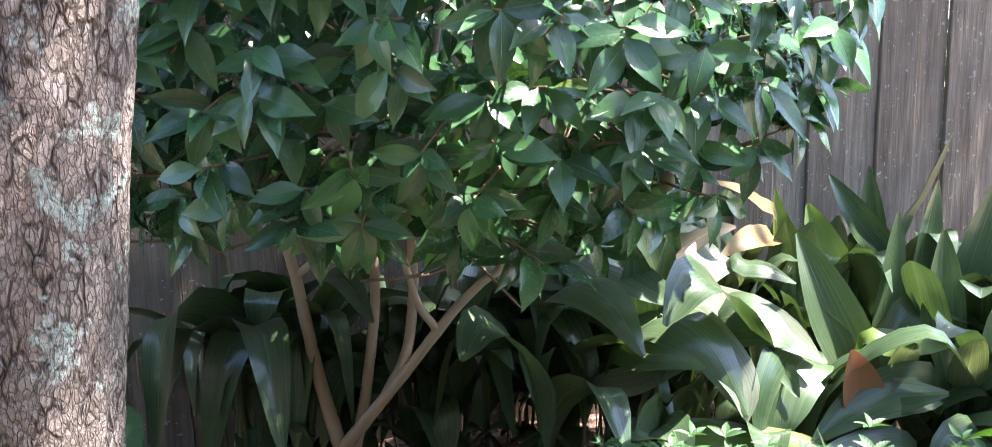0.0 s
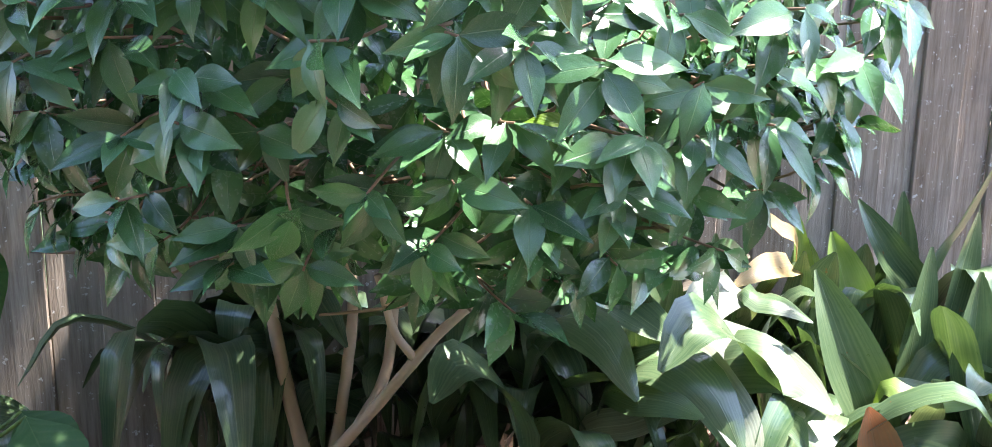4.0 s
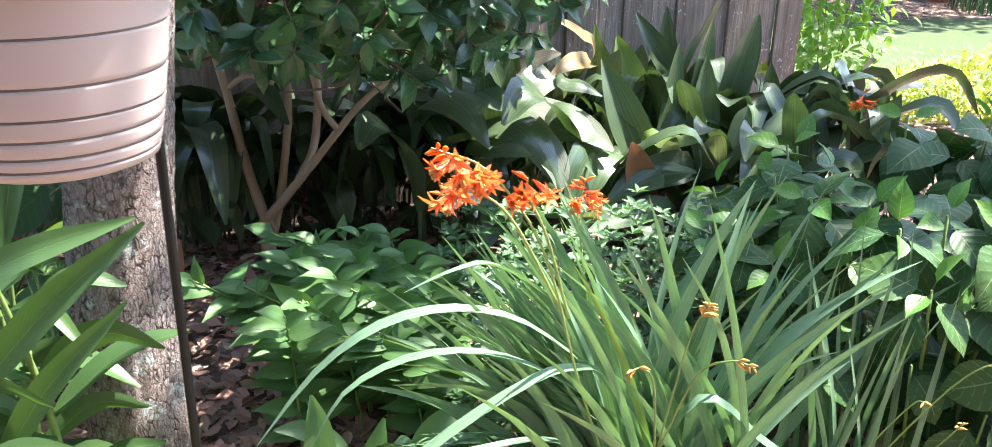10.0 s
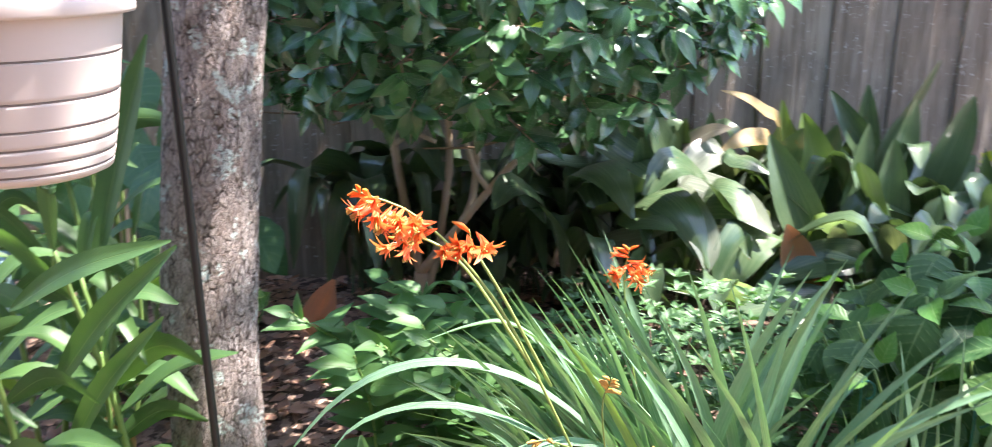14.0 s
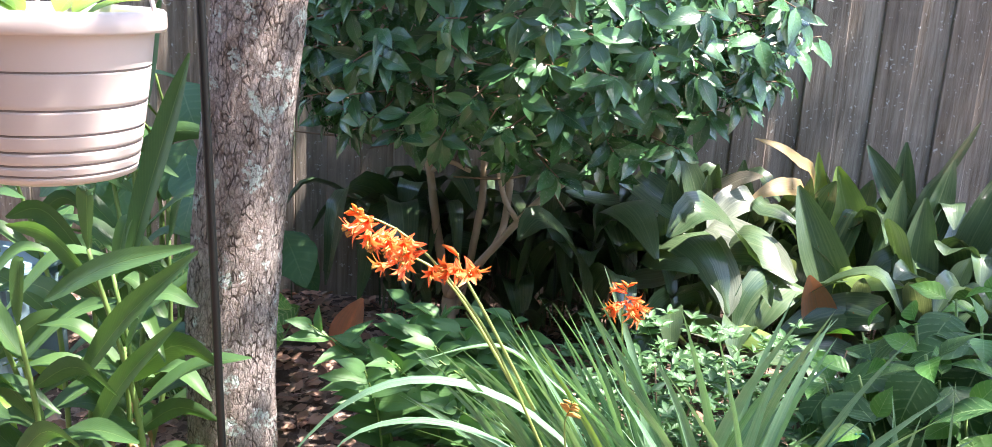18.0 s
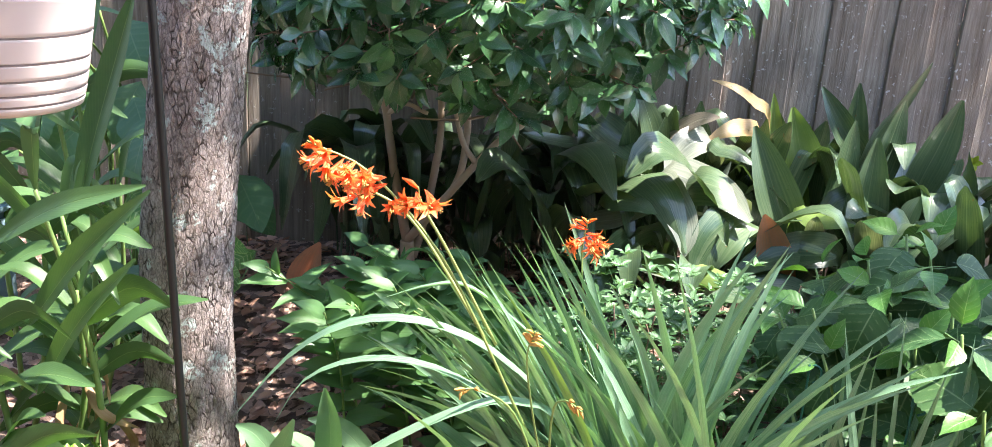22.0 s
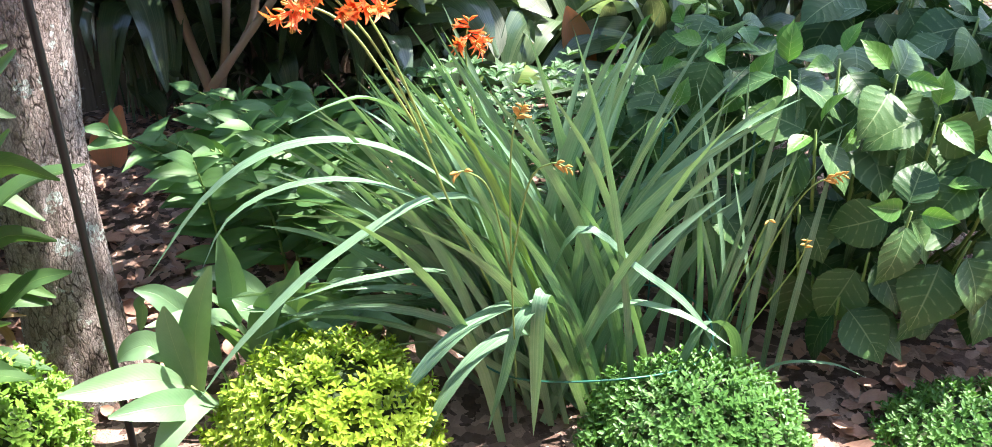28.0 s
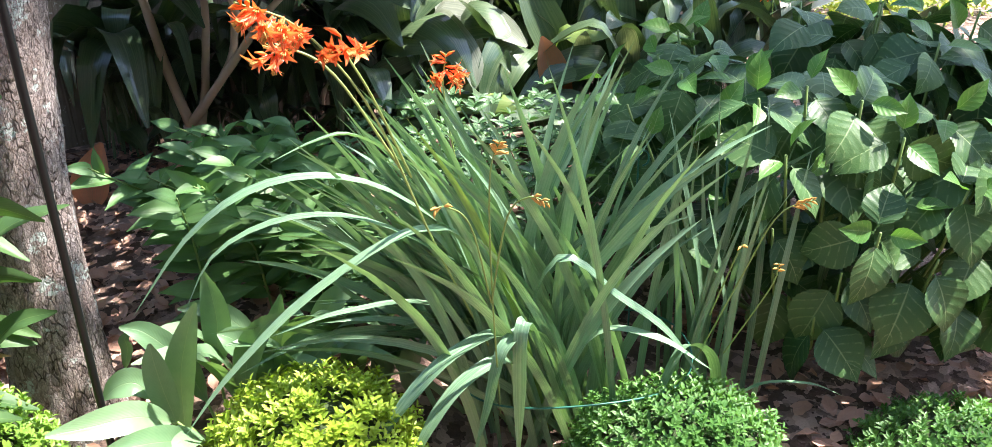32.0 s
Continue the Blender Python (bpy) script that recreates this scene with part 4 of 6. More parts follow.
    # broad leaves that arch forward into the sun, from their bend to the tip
    for root, pts, w, mat in [((0.40, 2.25), [(0.42, 2.12, 0.485), (0.496, 2.02, 0.423), (0.539, 1.96, 0.358), (0.544, 1.93, 0.287)], 0.115, CAST_IRON_SUNLIT),
                              ((0.40, 2.3), [(0.439, 2.2, 0.474), (0.558, 2.15, 0.471), (0.66, 2.08, 0.442), (0.731, 2.0, 0.401)], 0.145, CAST_IRON_SUNLIT),
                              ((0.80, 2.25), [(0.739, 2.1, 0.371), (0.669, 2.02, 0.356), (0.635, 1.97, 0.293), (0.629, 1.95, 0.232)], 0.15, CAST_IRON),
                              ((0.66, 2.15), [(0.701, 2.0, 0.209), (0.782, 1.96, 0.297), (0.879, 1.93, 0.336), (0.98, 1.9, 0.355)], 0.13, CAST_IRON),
                              ((0.33, 2.1), [(0.375, 2.0, 0.229), (0.49, 1.95, 0.241), (0.603, 1.92, 0.225), (0.711, 1.88, 0.213)], 0.085, CAST_IRON_SUNLIT),
                              ((0.60, 2.05), [(0.625, 1.95, 0.148), (0.713, 1.9, 0.198), (0.801, 1.86, 0.213), (0.879, 1.83, 0.181)], 0.085, CAST_IRON_SUNLIT),
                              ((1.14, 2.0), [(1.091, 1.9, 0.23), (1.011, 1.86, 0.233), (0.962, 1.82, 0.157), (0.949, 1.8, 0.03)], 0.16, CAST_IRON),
                              ((0.19, 2.2), [(0.224, 2.1, 0.3), (0.315, 2.05, 0.344), (0.386, 2.02, 0.386), (0.443, 2.0, 0.402)], 0.085, CAST_IRON_SUNLIT),
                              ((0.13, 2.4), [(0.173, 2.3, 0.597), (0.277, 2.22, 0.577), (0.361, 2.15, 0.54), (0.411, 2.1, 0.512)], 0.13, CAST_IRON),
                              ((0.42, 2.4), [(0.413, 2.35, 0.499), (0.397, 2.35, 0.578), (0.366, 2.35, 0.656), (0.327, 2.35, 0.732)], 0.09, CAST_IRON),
                              ((0.62, 2.45), [(0.606, 2.35, 0.553), (0.544, 2.3, 0.573), (0.49, 2.25, 0.531), (0.462, 2.2, 0.461)], 0.13, CAST_IRON_SUNLIT),
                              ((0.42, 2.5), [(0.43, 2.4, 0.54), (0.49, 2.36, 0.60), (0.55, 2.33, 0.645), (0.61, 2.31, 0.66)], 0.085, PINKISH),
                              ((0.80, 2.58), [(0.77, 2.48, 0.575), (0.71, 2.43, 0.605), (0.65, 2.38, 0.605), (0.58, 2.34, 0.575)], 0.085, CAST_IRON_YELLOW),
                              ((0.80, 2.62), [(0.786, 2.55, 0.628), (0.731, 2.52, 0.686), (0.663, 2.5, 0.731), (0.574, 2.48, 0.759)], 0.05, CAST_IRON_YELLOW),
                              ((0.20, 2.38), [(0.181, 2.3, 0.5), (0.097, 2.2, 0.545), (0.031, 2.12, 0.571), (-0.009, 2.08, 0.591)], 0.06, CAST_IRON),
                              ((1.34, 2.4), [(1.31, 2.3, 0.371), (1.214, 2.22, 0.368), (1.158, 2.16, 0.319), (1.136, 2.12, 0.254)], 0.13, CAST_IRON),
                              ((0.83, 2.25), [(0.876, 2.15, 0.397), (0.95, 2.1, 0.414), (1.01, 2.06, 0.42), (1.044, 2.03, 0.423)], 0.05, CAST_IRON_SUNLIT)]:
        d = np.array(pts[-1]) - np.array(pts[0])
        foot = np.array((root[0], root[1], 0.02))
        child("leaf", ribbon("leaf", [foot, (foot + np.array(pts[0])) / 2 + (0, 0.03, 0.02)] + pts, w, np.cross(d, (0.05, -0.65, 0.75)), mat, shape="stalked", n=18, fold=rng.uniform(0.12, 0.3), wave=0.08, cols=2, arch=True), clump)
    for _ in range(22):
        b = np.array((rng.uniform(0.12, 0.85), rng.uniform(2.38, 2.56), 0.02))
        lean = rng.normal(0, 0.10)
        cast_iron_leaf(clump, b, b + np.array((lean, rng.uniform(-0.12, 0.02), rng.uniform(0.52, 0.72) - abs(lean) * 0.5)), rng.uniform(0.085, 0.125), 0.03 + abs(lean) * 0.4, side=(1, rng.normal(0.1, 0.35), rng.normal(0, 0.15)))
    cast_iron_leaf(clump, (0.88, 2.02, 0.02), (0.76, 1.90, 0.46), 0.11, 0.03, DEAD_LEAF, (1, 0.4, 0), "dead_leaf", "dry reddish-brown leaf", 0.1)
    made = 0
    while made < 118:
        b = np.array((rng.uniform(0.1, 1.85), rng.uniform(1.95, 2.8), 0.02))
        if 0.2 < b[0] < 1.25 and b[1] < 2.36 and rng.random() < 0.85:
            continue
        if b[1] > F0[1] + (b[0] - F0[0]) * 0.263 - 0.12:
            continue
        made += 1
        back = (b[1] - 1.9) / 0.9
        ang = rng.uniform(0, 6.28)
        lean = rng.uniform(0.05, 0.22) if rng.random() < 0.35 + 0.5 * back else rng.uniform(0.25, 0.42)
        tip = b + np.array((math.cos(ang) * lean, math.sin(ang) * lean * 0.8 - 0.12 * (1 - back), rng.uniform(0.42, 0.66) - lean * rng.uniform(0.2, 0.9)))
        if tip[1] > F0[1] + (tip[0] - F0[0]) * 0.263 - 0.05:
            tip[1] = F0[1] + (tip[0] - F0[0]) * 0.263 - 0.08
        cast_iron_leaf(clump, b, tip, rng.uniform(0.09, 0.14), 0.05 + lean * 0.45, CAST_IRON if rng.random() < 0.995 else CAST_IRON_PALE)
    for _ in range(40):
        b = np.array((rng.uniform(0.25, 1.4), rng.uniform(1.95, 2.3), 0.0))
        a = rng.uniform(0, 6.28)
        r = rng.uniform(0.14, 0.26)
        cast_iron_leaf(clump, b, b + np.array((math.cos(a) * r, math.sin(a) * r * 0.7 - 0.06, rng.uniform(0.05, 0.28))), rng.uniform(0.09, 0.13), rng.uniform(0.06, 0.16))
    # Every fourth leaf here takes the colour with sunlight painted in.
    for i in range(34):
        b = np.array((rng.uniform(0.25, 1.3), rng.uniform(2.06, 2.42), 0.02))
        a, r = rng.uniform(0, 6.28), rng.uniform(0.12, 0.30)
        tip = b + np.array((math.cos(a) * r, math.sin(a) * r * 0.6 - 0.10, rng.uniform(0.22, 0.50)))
        cast_iron_leaf(clump, b, tip, rng.uniform(0.045, 0.085), rng.uniform(0.04, 0.12), CAST_IRON_SUNLIT if i % 4 == 0 else CAST_IRON, wave=0.12)
    low = tagged(holder("cast_iron_plant", (-0.55, 2.25, 0)), "shaded drooping cast-iron plant leaves under the camellia", "plant", group="cast-iron plants")
    for b, t, w, bow in [((-0.66, 2.2, 0.05), (-0.50, 1.93, 0.22), 0.12, 0.28), ((-0.62, 2.25, 0.05), (-0.82, 1.98, 0.24), 0.12, 0.26), ((-0.55, 2.3, 0.05), (-0.70, 2.0, 0.14), 0.11, 0.28), ]:
        cast_iron_leaf(low, b, t, w, bow)
    for _ in range(78):
        b = np.array((rng.uniform(-0.74, 0.38), 0, 0.02))
        b[1] = min(rng.uniform(2.22, 2.48), F0[1] + (b[0] - F0[0]) * 0.263 - 0.06)
        ang = rng.uniform(3.3, 6.1)
        r = rng.uniform(0.16, 0.36)
        cast_iron_leaf(low, b, b + np.array((math.cos(ang) * r, math.sin(ang) * r * 0.55, rng.uniform(0.06, 0.40))), rng.uniform(0.09, 0.135), rng.uniform(0.12, 0.30))
    # arching over the mulch before the fence
    for b, t, w, bow in [((-0.70, 2.28, 0.0), (-1.02, 2.02, 0.40), 0.085, 0.22), ((-0.62, 2.30, 0.0), (-0.30, 2.05, 0.50), 0.09, 0.22), ((-0.70, 2.22, 0.0), (-0.80, 1.95, 0.20), 0.13, 0.34), ((-1.06, 2.2, 0.0), (-1.2, 2.0, 0.22), 0.10, 0.14), ((-1.12, 2.15, 0.0), (-1.0, 1.95, 0.16), 0.09, 0.16)]:
        cast_iron_leaf(low, b, t, w, bow)
    child("dead_leaf", ribbon("dead_leaf", [(-0.706, 1.9, -0.03), (-0.692, 1.9, 0.05), (-0.667, 1.89, 0.12), (-0.635, 1.89, 0.195)], 0.12, (1, -0.1, -0.2), DEAD_LEAF, shape="lance", n=12, fold=0.5, wave=0.1, cols=2), low, "dry russet leaf standing on the mulch")
    for _ in range(34):
        b = np.array((rng.uniform(-0.72, 0.35), rng.uniform(2.14, 2.3), 0.0))
        if abs(b[0] + 0.4) < 0.09:
            b[1] = 2.3
        a = rng.uniform(0, 6.28)
        cast_iron_leaf(low, b, b + np.array((math.cos(a) * 0.16, math.sin(a) * 0.08, rng.uniform(0.08, 0.26))), rng.uniform(0.06, 0.10), 0.05)


build_cast_iron()


# ---- crocosmia ----
def bloom_data(size):
    """Six recurved petals round a short tube, opening along +y."""
    vs, fs, us, base = [], [], [], 0
    for k in range(6):
        a = 2 * math.pi * k / 6 + rng.normal(0, 0.12)
        rad = np.array((math.cos(a), 0, math.sin(a)))
        r = rng.uniform(0.85, 1.1) * size
        pts = [np.zeros(3), np.array((0, 0.50, 0)) * r + rad * 0.07 * r, np.array((0, 0.84, 0)) * r + rad * 0.20 * r, np.array((0, 0.98, 0)) * r + rad * (rng.uniform(0.36, 0.62) * r)]
        v, f, uv = ribbon_data(pts, 0.24 * r, np.cross(rad, (0, 1, 0)), 0.25, 7, "lance", cols=1)
        vs.append(v)
        fs += [tuple(i + base for i in q) for q in f]
        us.append(uv)
        base += len(v)
    return np.vstack(vs), fs, np.vstack(us)


def bud_data(length, thick):
    v, f = tube_data([(0, 0, 0), (0, length * 0.5, 0.0), (0, length, -0.15 * length)], [thick * 0.35, thick, thick * 0.25], 7, 7)
    return v, f, np.column_stack([np.tile(np.linspace(0, 1, 7), 7), np.repeat(np.linspace(0, 1, 7), 7)])


BLOOMS = [bloom_data(1.0) for _ in range(4)]
BUDS = [bud_data(1.0, 0.16) for _ in range(2)]
BLOOM_MESH = [mesh_of("flower", v, f, PETAL, uv) for v, f, uv in BLOOMS]
STAMEN_MESH = None
BUD_MESH = [mesh_of("bud", v, f, BUD, uv) for v, f, uv in BUDS]
FADED_MESH = [mesh_of("faded_bud", v, f, SEPAL, uv) for v, f, uv in BUDS]


def stamens():
    vs, fs, base = [], [], 0
    for k in range(4):
        e = np.array((rng.normal(0, 0.08), 1.05 + 0.1 * rng.random(), rng.normal(0, 0.08)))
        v, f = tube_data([(0, 0.1, 0), e * 0.6, e], [0.018, 0.016, 0.035], 5, 5)
        vs.append(v)
        fs += [tuple(i + base for i in q) for q in f]
        base += len(v)
    return mesh_of("stamen_tuft", np.vstack(vs), fs, SEPAL)


def flower_spray(plant, path, blooms, buds, faded=0, size=0.045, start=0.55):
    """A stalk with open flowers along its upper part and buds at its end."""
    c = curve_points(path, 40)
    thin = size < 0.033
    child("flower_stalk", tube("flower_stalk", path, [0.0019, 0.0015, 0.0009] if thin else [0.0026, 0.0021, 0.0013], STEM_GREEN if thin else STEM_PALE, 18, 6), plant)
    total = blooms + buds + faded
    for i in range(total):
        s = start + (1 - start) * (i + 0.5) / total
        k = min(38, int(s * 39))
        p, t = c[k], unit(c[k + 1] - c[k])
        side = unit(np.cross(t, (0.2, 0.9, 0.3)))
        out = unit(t * 0.75 + side * (1 if i % 2 else -1) * 0.8 + np.array((0, -0.25, 0.1)) + rng.normal(0, 0.15, 3))
        if i < blooms:
            out = unit(out * (1, 1, 0.5) + (0, -0.3, -0.5) + rng.normal(0, 0.32, 3))
            fl = child("flower", BLOOM_MESH[i % 4], plant, m=aim(p + rng.normal(0, 0.006, 3), out, (0, 0.3, 1), size * rng.uniform(0.9, 1.15), rng.uniform(0, 6)))
            st = new("stamen_tuft", STAMEN_MESH)
            st.parent = fl
        else:
            u = (i - blooms) / max(1, buds + faded)
            child("bud", (FADED_MESH if i >= blooms + buds or (faded and not blooms) else BUD_MESH)[i % 2], plant, m=aim(p, out, (0, 0, 1), size * (0.75 - 0.35 * u)))


STAMEN_MESH = stamens()


def build_crocosmia():
    croc = tagged(holder("crocosmia_clump", (0.42, 0.78, -0.12)), "arching clump of crocosmia with sword-like leaves and orange flowers", "plant", group="crocosmia")

    def blade(pts, width, side, mat=BLADE, **kw):
        child("blade", ribbon("blade", pts, width, side, mat, n=kw.pop("n", 12), cols=1, fold=kw.pop("fold", 0.3), twist=rng.normal(0, 0.35), **kw), croc)

    # long arching leaves
    for pts, w in [([(0.50, 0.78, -0.1), (0.386, 0.70, 0.305), (0.246, 0.66, 0.482), (0.112, 0.63, 0.552), (-0.024, 0.62, 0.541), (-0.146, 0.61, 0.462), (-0.266, 0.60, 0.313)], 0.023),
                   ([(0.50, 0.74, -0.1), (0.405, 0.66, 0.255), (0.287, 0.60, 0.405), (0.152, 0.58, 0.489), (0.018, 0.58, 0.493), (-0.099, 0.57, 0.44), (-0.169, 0.56, 0.327)], 0.023),
                   ([(0.46, 0.70, 0.05), (0.36, 0.60, 0.40), (0.286, 0.57, 0.46), (0.194, 0.55, 0.442), (0.037, 0.54, 0.338), (-0.106, 0.53, 0.2), (-0.192, 0.52, 0.093)], 0.022),
                   ([(0.50, 0.80, 0.0), (0.35, 0.72, 0.44), (0.253, 0.69, 0.546), (0.163, 0.68, 0.609), (0.093, 0.675, 0.605), (0.003, 0.67, 0.57)], 0.032),
                   ([(0.46, 0.72, 0.0), (0.534, 0.62, 0.345), (0.665, 0.60, 0.26), (0.779, 0.60, 0.158), (0.877, 0.60, 0.0)], 0.021),
                   ([(0.93, 0.66, -0.12), (0.88, 0.61, 0.08), (0.816, 0.60, 0.125), (0.77, 0.58, 0.06), (0.736, 0.57, -0.024)], 0.03),
                   ([(0.60, 0.70, -0.1), (0.50, 0.58, 0.20), (0.417, 0.50, 0.239), (0.38, 0.48, 0.12), (0.345, 0.47, 0.0)], 0.030),
                   ([(0.58, 0.66, -0.1), (0.48, 0.55, 0.22), (0.448, 0.50, 0.271), (0.44, 0.48, 0.12), (0.435, 0.47, -0.02)], 0.030),
                   ([(0.52, 0.68, -0.1), (0.45, 0.62, 0.17), (0.33, 0.55, 0.20), (0.219, 0.50, 0.124), (0.15, 0.47, 0.03)], 0.034),
                   ([(0.52, 0.66, -0.1), (0.44, 0.58, 0.14), (0.34, 0.52, 0.15), (0.26, 0.48, 0.07), (0.22, 0.46, -0.02)], 0.034),
                   ([(0.48, 0.75, 0.0), (0.3, 0.66, 0.24), (0.12, 0.62, 0.27), (-0.03, 0.6, 0.24)], 0.017),
                   ([(0.55, 0.7, -0.1), (0.62, 0.62, 0.16), (0.74, 0.58, 0.17), (0.86, 0.56, 0.09)], 0.019),
                   ([(0.95, 0.7, -0.14), (1.02, 0.66, -0.04), (1.12, 0.62, -0.02), (1.2, 0.6, -0.05)], 0.014)]:
        d = np.array(pts[-1]) - np.array(pts[0])
        blade(pts, w, np.cross((d[0], d[1], 0), (0, 0, 1)) + rng.normal(0, 0.05, 3), n=20)
    # the upright sheaf and its fan
    for i in range(198):
        b = np.array((0.53 + rng.normal(0, 0.085), 0.79 + rng.normal(0, 0.07), -0.14))
        th0 = rng.normal(-0.24, 0.16) if i < 130 else (rng.uniform(-1.05, -0.2) if i < 172 else rng.uniform(0.0, 0.55))
        L = rng.uniform(0.62, 0.96) * (1 - 0.22 * min(1, abs(th0)))
        bend = rng.uniform(0.2, 0.6) + abs(th0) * rng.uniform(0.3, 1.1)
        dy = rng.normal(-0.08, 0.16)
        pts, q, m = [b], b.copy(), 6
        for k in range(m):
            th = th0 * 0.75 + math.copysign(bend, th0) * ((k + 0.5) / m) ** 1.7
            q = q + np.array((math.sin(th), dy * (0.4 + k / m), math.cos(th))) * L / m
            pts.append(q)
        blade(pts, rng.uniform(0.013, 0.025), (math.cos(th0) , rng.normal(-0.2, 0.6), -math.sin(th0)), BLADE if rng.random() < 0.98 else BLADE_YOUNG)
    # a second tuft
    for i in range(32):
        b = np.array((0.93 + rng.normal(0, 0.04) - (0.2 * rng.random() if i > 26 else 0), 0.80 + rng.normal(0, 0.05), -0.16))
        lean = rng.normal(0.0, 0.10)
        high = rng.uniform(0.45, 0.80)
        blade([b, b + np.array((lean * 0.3, -0.01, high * 0.5)), b + np.array((lean, rng.normal(0, 0.05), high))], rng.uniform(0.010, 0.020), (1, rng.normal(0, 0.5), 0), BLADE if rng.random() < 0.96 else BLADE_YOUNG)
    # flowers
    flower_spray(croc, [(0.45, 0.74, 0.0), (0.30, 0.56, 0.42), (0.20, 0.41, 0.74), (0.11, 0.33, 0.895), (0.03, 0.29, 0.945)], 17, 5, start=0.70, size=0.036)
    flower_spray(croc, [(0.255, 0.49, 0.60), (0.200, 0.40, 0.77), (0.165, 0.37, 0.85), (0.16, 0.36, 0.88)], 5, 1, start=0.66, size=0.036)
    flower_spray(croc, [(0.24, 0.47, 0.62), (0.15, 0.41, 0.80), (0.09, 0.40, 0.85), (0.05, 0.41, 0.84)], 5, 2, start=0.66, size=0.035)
    flower_spray(croc, [(0.46, 0.85, 0.0), (0.38, 0.83, 0.40), (0.345, 0.82, 0.63), (0.35, 0.81, 0.72)], 9, 3, start=0.8, size=0.034)
    flower_spray(croc, [(0.42, 0.6, 0.0), (0.37, 0.35, 0.45), (0.35, 0.22, 0.70), (0.36, 0.19, 0.77)], 0, 3, 6, start=0.85, size=0.028)
    flower_spray(croc, [(0.37, 0.36, 0.42), (0.38, 0.26, 0.62), (0.40, 0.2, 0.68), (0.425, 0.18, 0.68)], 0, 1, 4, start=0.7, size=0.025)
    flower_spray(croc, [(0.37, 0.36, 0.42), (0.33, 0.28, 0.6), (0.29, 0.22, 0.665), (0.265, 0.2, 0.67)], 0, 0, 5, start=0.7, size=0.025)
    flower_spray(croc, [(0.86, 0.68, 0.0), (0.85, 0.45, 0.38), (0.835, 0.32, 0.56), (0.88, 0.29, 0.60)], 0, 3, 5, start=0.8, size=0.026)
    flower_spray(croc, [(0.86, 0.6, 0.2), (0.82, 0.42, 0.44), (0.79, 0.34, 0.50)], 0, 0, 3, start=0.8, size=0.024)
    flower_spray(croc, [(0.9, 0.6, 0.1), (0.89, 0.42, 0.36), (0.86, 0.34, 0.46)], 0, 0, 4, start=0.8, size=0.024)


build_crocosmia()


# ---- hydrangea ----
def build_hydrangea():
    hyd = tagged(holder("hydrangea_bush", (1.4, 1.15, -0.15)), "broad-leaved hydrangea bush with toothed green leaves", "bush")
    kinds = [leaf_data(rng.uniform(0.66, 0.80), rng.uniform(0.4, 1.0), rng.uniform(0.10, 0.30), 0.74, 0.6, 31, 0.028, 0.07, 0.07, 0.05, 0.6) for _ in range(9)]
    c, rad = np.array((1.41, 1.20, 0.30)), np.array((0.65, 0.58, 0.46))
    poses, young, made, tries = [], [], 0, 0
    shoots = []
    while made < 84 and tries < 20000:
        tries += 1
        d = unit(rng.normal(0, 1, 3) + (-0.1, -0.4, 0.35))
        if d[2] < -0.5 or d[1] > 0.75:
            continue
        p = c + d * rad * rng.uniform(0.84, 1.05)
        if any(np.linalg.norm(p - q) < 0.12 for q, _ in shoots) or p[2] < 0.08 or p[2] > 0.60 + 0.3 * max(0, p[0] - 1.35) or (p[2] < 0.3 and p[0] < 1.16 - 0.6 * p[2]):
            continue
        made += 1
        shoots.append((p, d))
    for p, d in shoots:
        axis = unit(np.array((d[0] * 0.6, d[1] * 0.6 - 0.15, 0.75)) + rng.normal(0, 0.12, 3))
        a0 = rng.random() * 6.28
        x = unit(np.cross(axis, (0.3, 1, 0.1)))
        y = np.cross(axis, x)
        for tier in range(3):
            if tier == 0 and d[2] < 0.1:
                continue
            for k in range(2):
                a = a0 + tier * 1.57 + k * 3.14 + rng.normal(0, 0.2)
                out = x * math.cos(a) + y * math.sin(a)
                if out @ d < -0.6 and tier:
                    continue
                size = (0.085, 0.135, 0.160)[tier] * rng.uniform(0.85, 1.15)
                fall = (0.0, 0.30, 0.75)[tier] + 0.5 * max(0.0, 0.3 - p[2]) + rng.normal(0, 0.12)
                ld = unit(out + axis * (0.7, 0.15, 0.0)[tier] + np.array((0, -0.1, -fall)) + rng.normal(0, 0.1, 3))
                face = axis * 0.6 + np.array((0, -0.25, 0.35)) + out * 0.45 * tier + rng.normal(0, 0.25, 3)
                m = aim(p - axis * (0.0, 0.03, 0.075)[tier] + out * 0.016, ld, face, size, rng.normal(0, 0.3))
                (young if tier == 0 else poses).append(m)
        b = np.array((1.42 + d[0] * 0.25, 1.22 + d[1] * 0.25, -0.13))
        child("stem", tube("stem", [b, (b + p) / 2 + d * 0.08, p], [0.006, 0.005, 0.003], STEM_GREEN, 7, 6), hyd)
    child("leaf", mesh_of("leaf", *kinds[2][:2], HYDRANGEA_TURNING, kinds[2][2]), hyd, "yellowing leaf with brown specks", m=aim((1.33, 0.86, 0.06), (-0.25, -0.3, -0.9), (-0.2, -0.9, 0.3), 0.15))
    leaves_on(hyd, "leaf", kinds, poses, HYDRANGEA, limit=300, where=lambda m: m.translation.y)
    inner = []
    for _ in range(150):
        d = unit(rng.normal(0, 1, 3) + (0, -0.3, 0.2))
        p = c + d * rad * rng.uniform(0.45, 0.8)
        if p[2] > 0.02:
            inner.append(aim(p, rng.normal(0, 1, 3) * (1, 1, 0.4) + (0, -0.4, -0.3), (0, -0.5, 1), rng.uniform(0.13, 0.18)))
    child("inner_leaves", joined("inner_leaves", kinds[:3], inner, HYDRANGEA), hyd, kind="stuff")
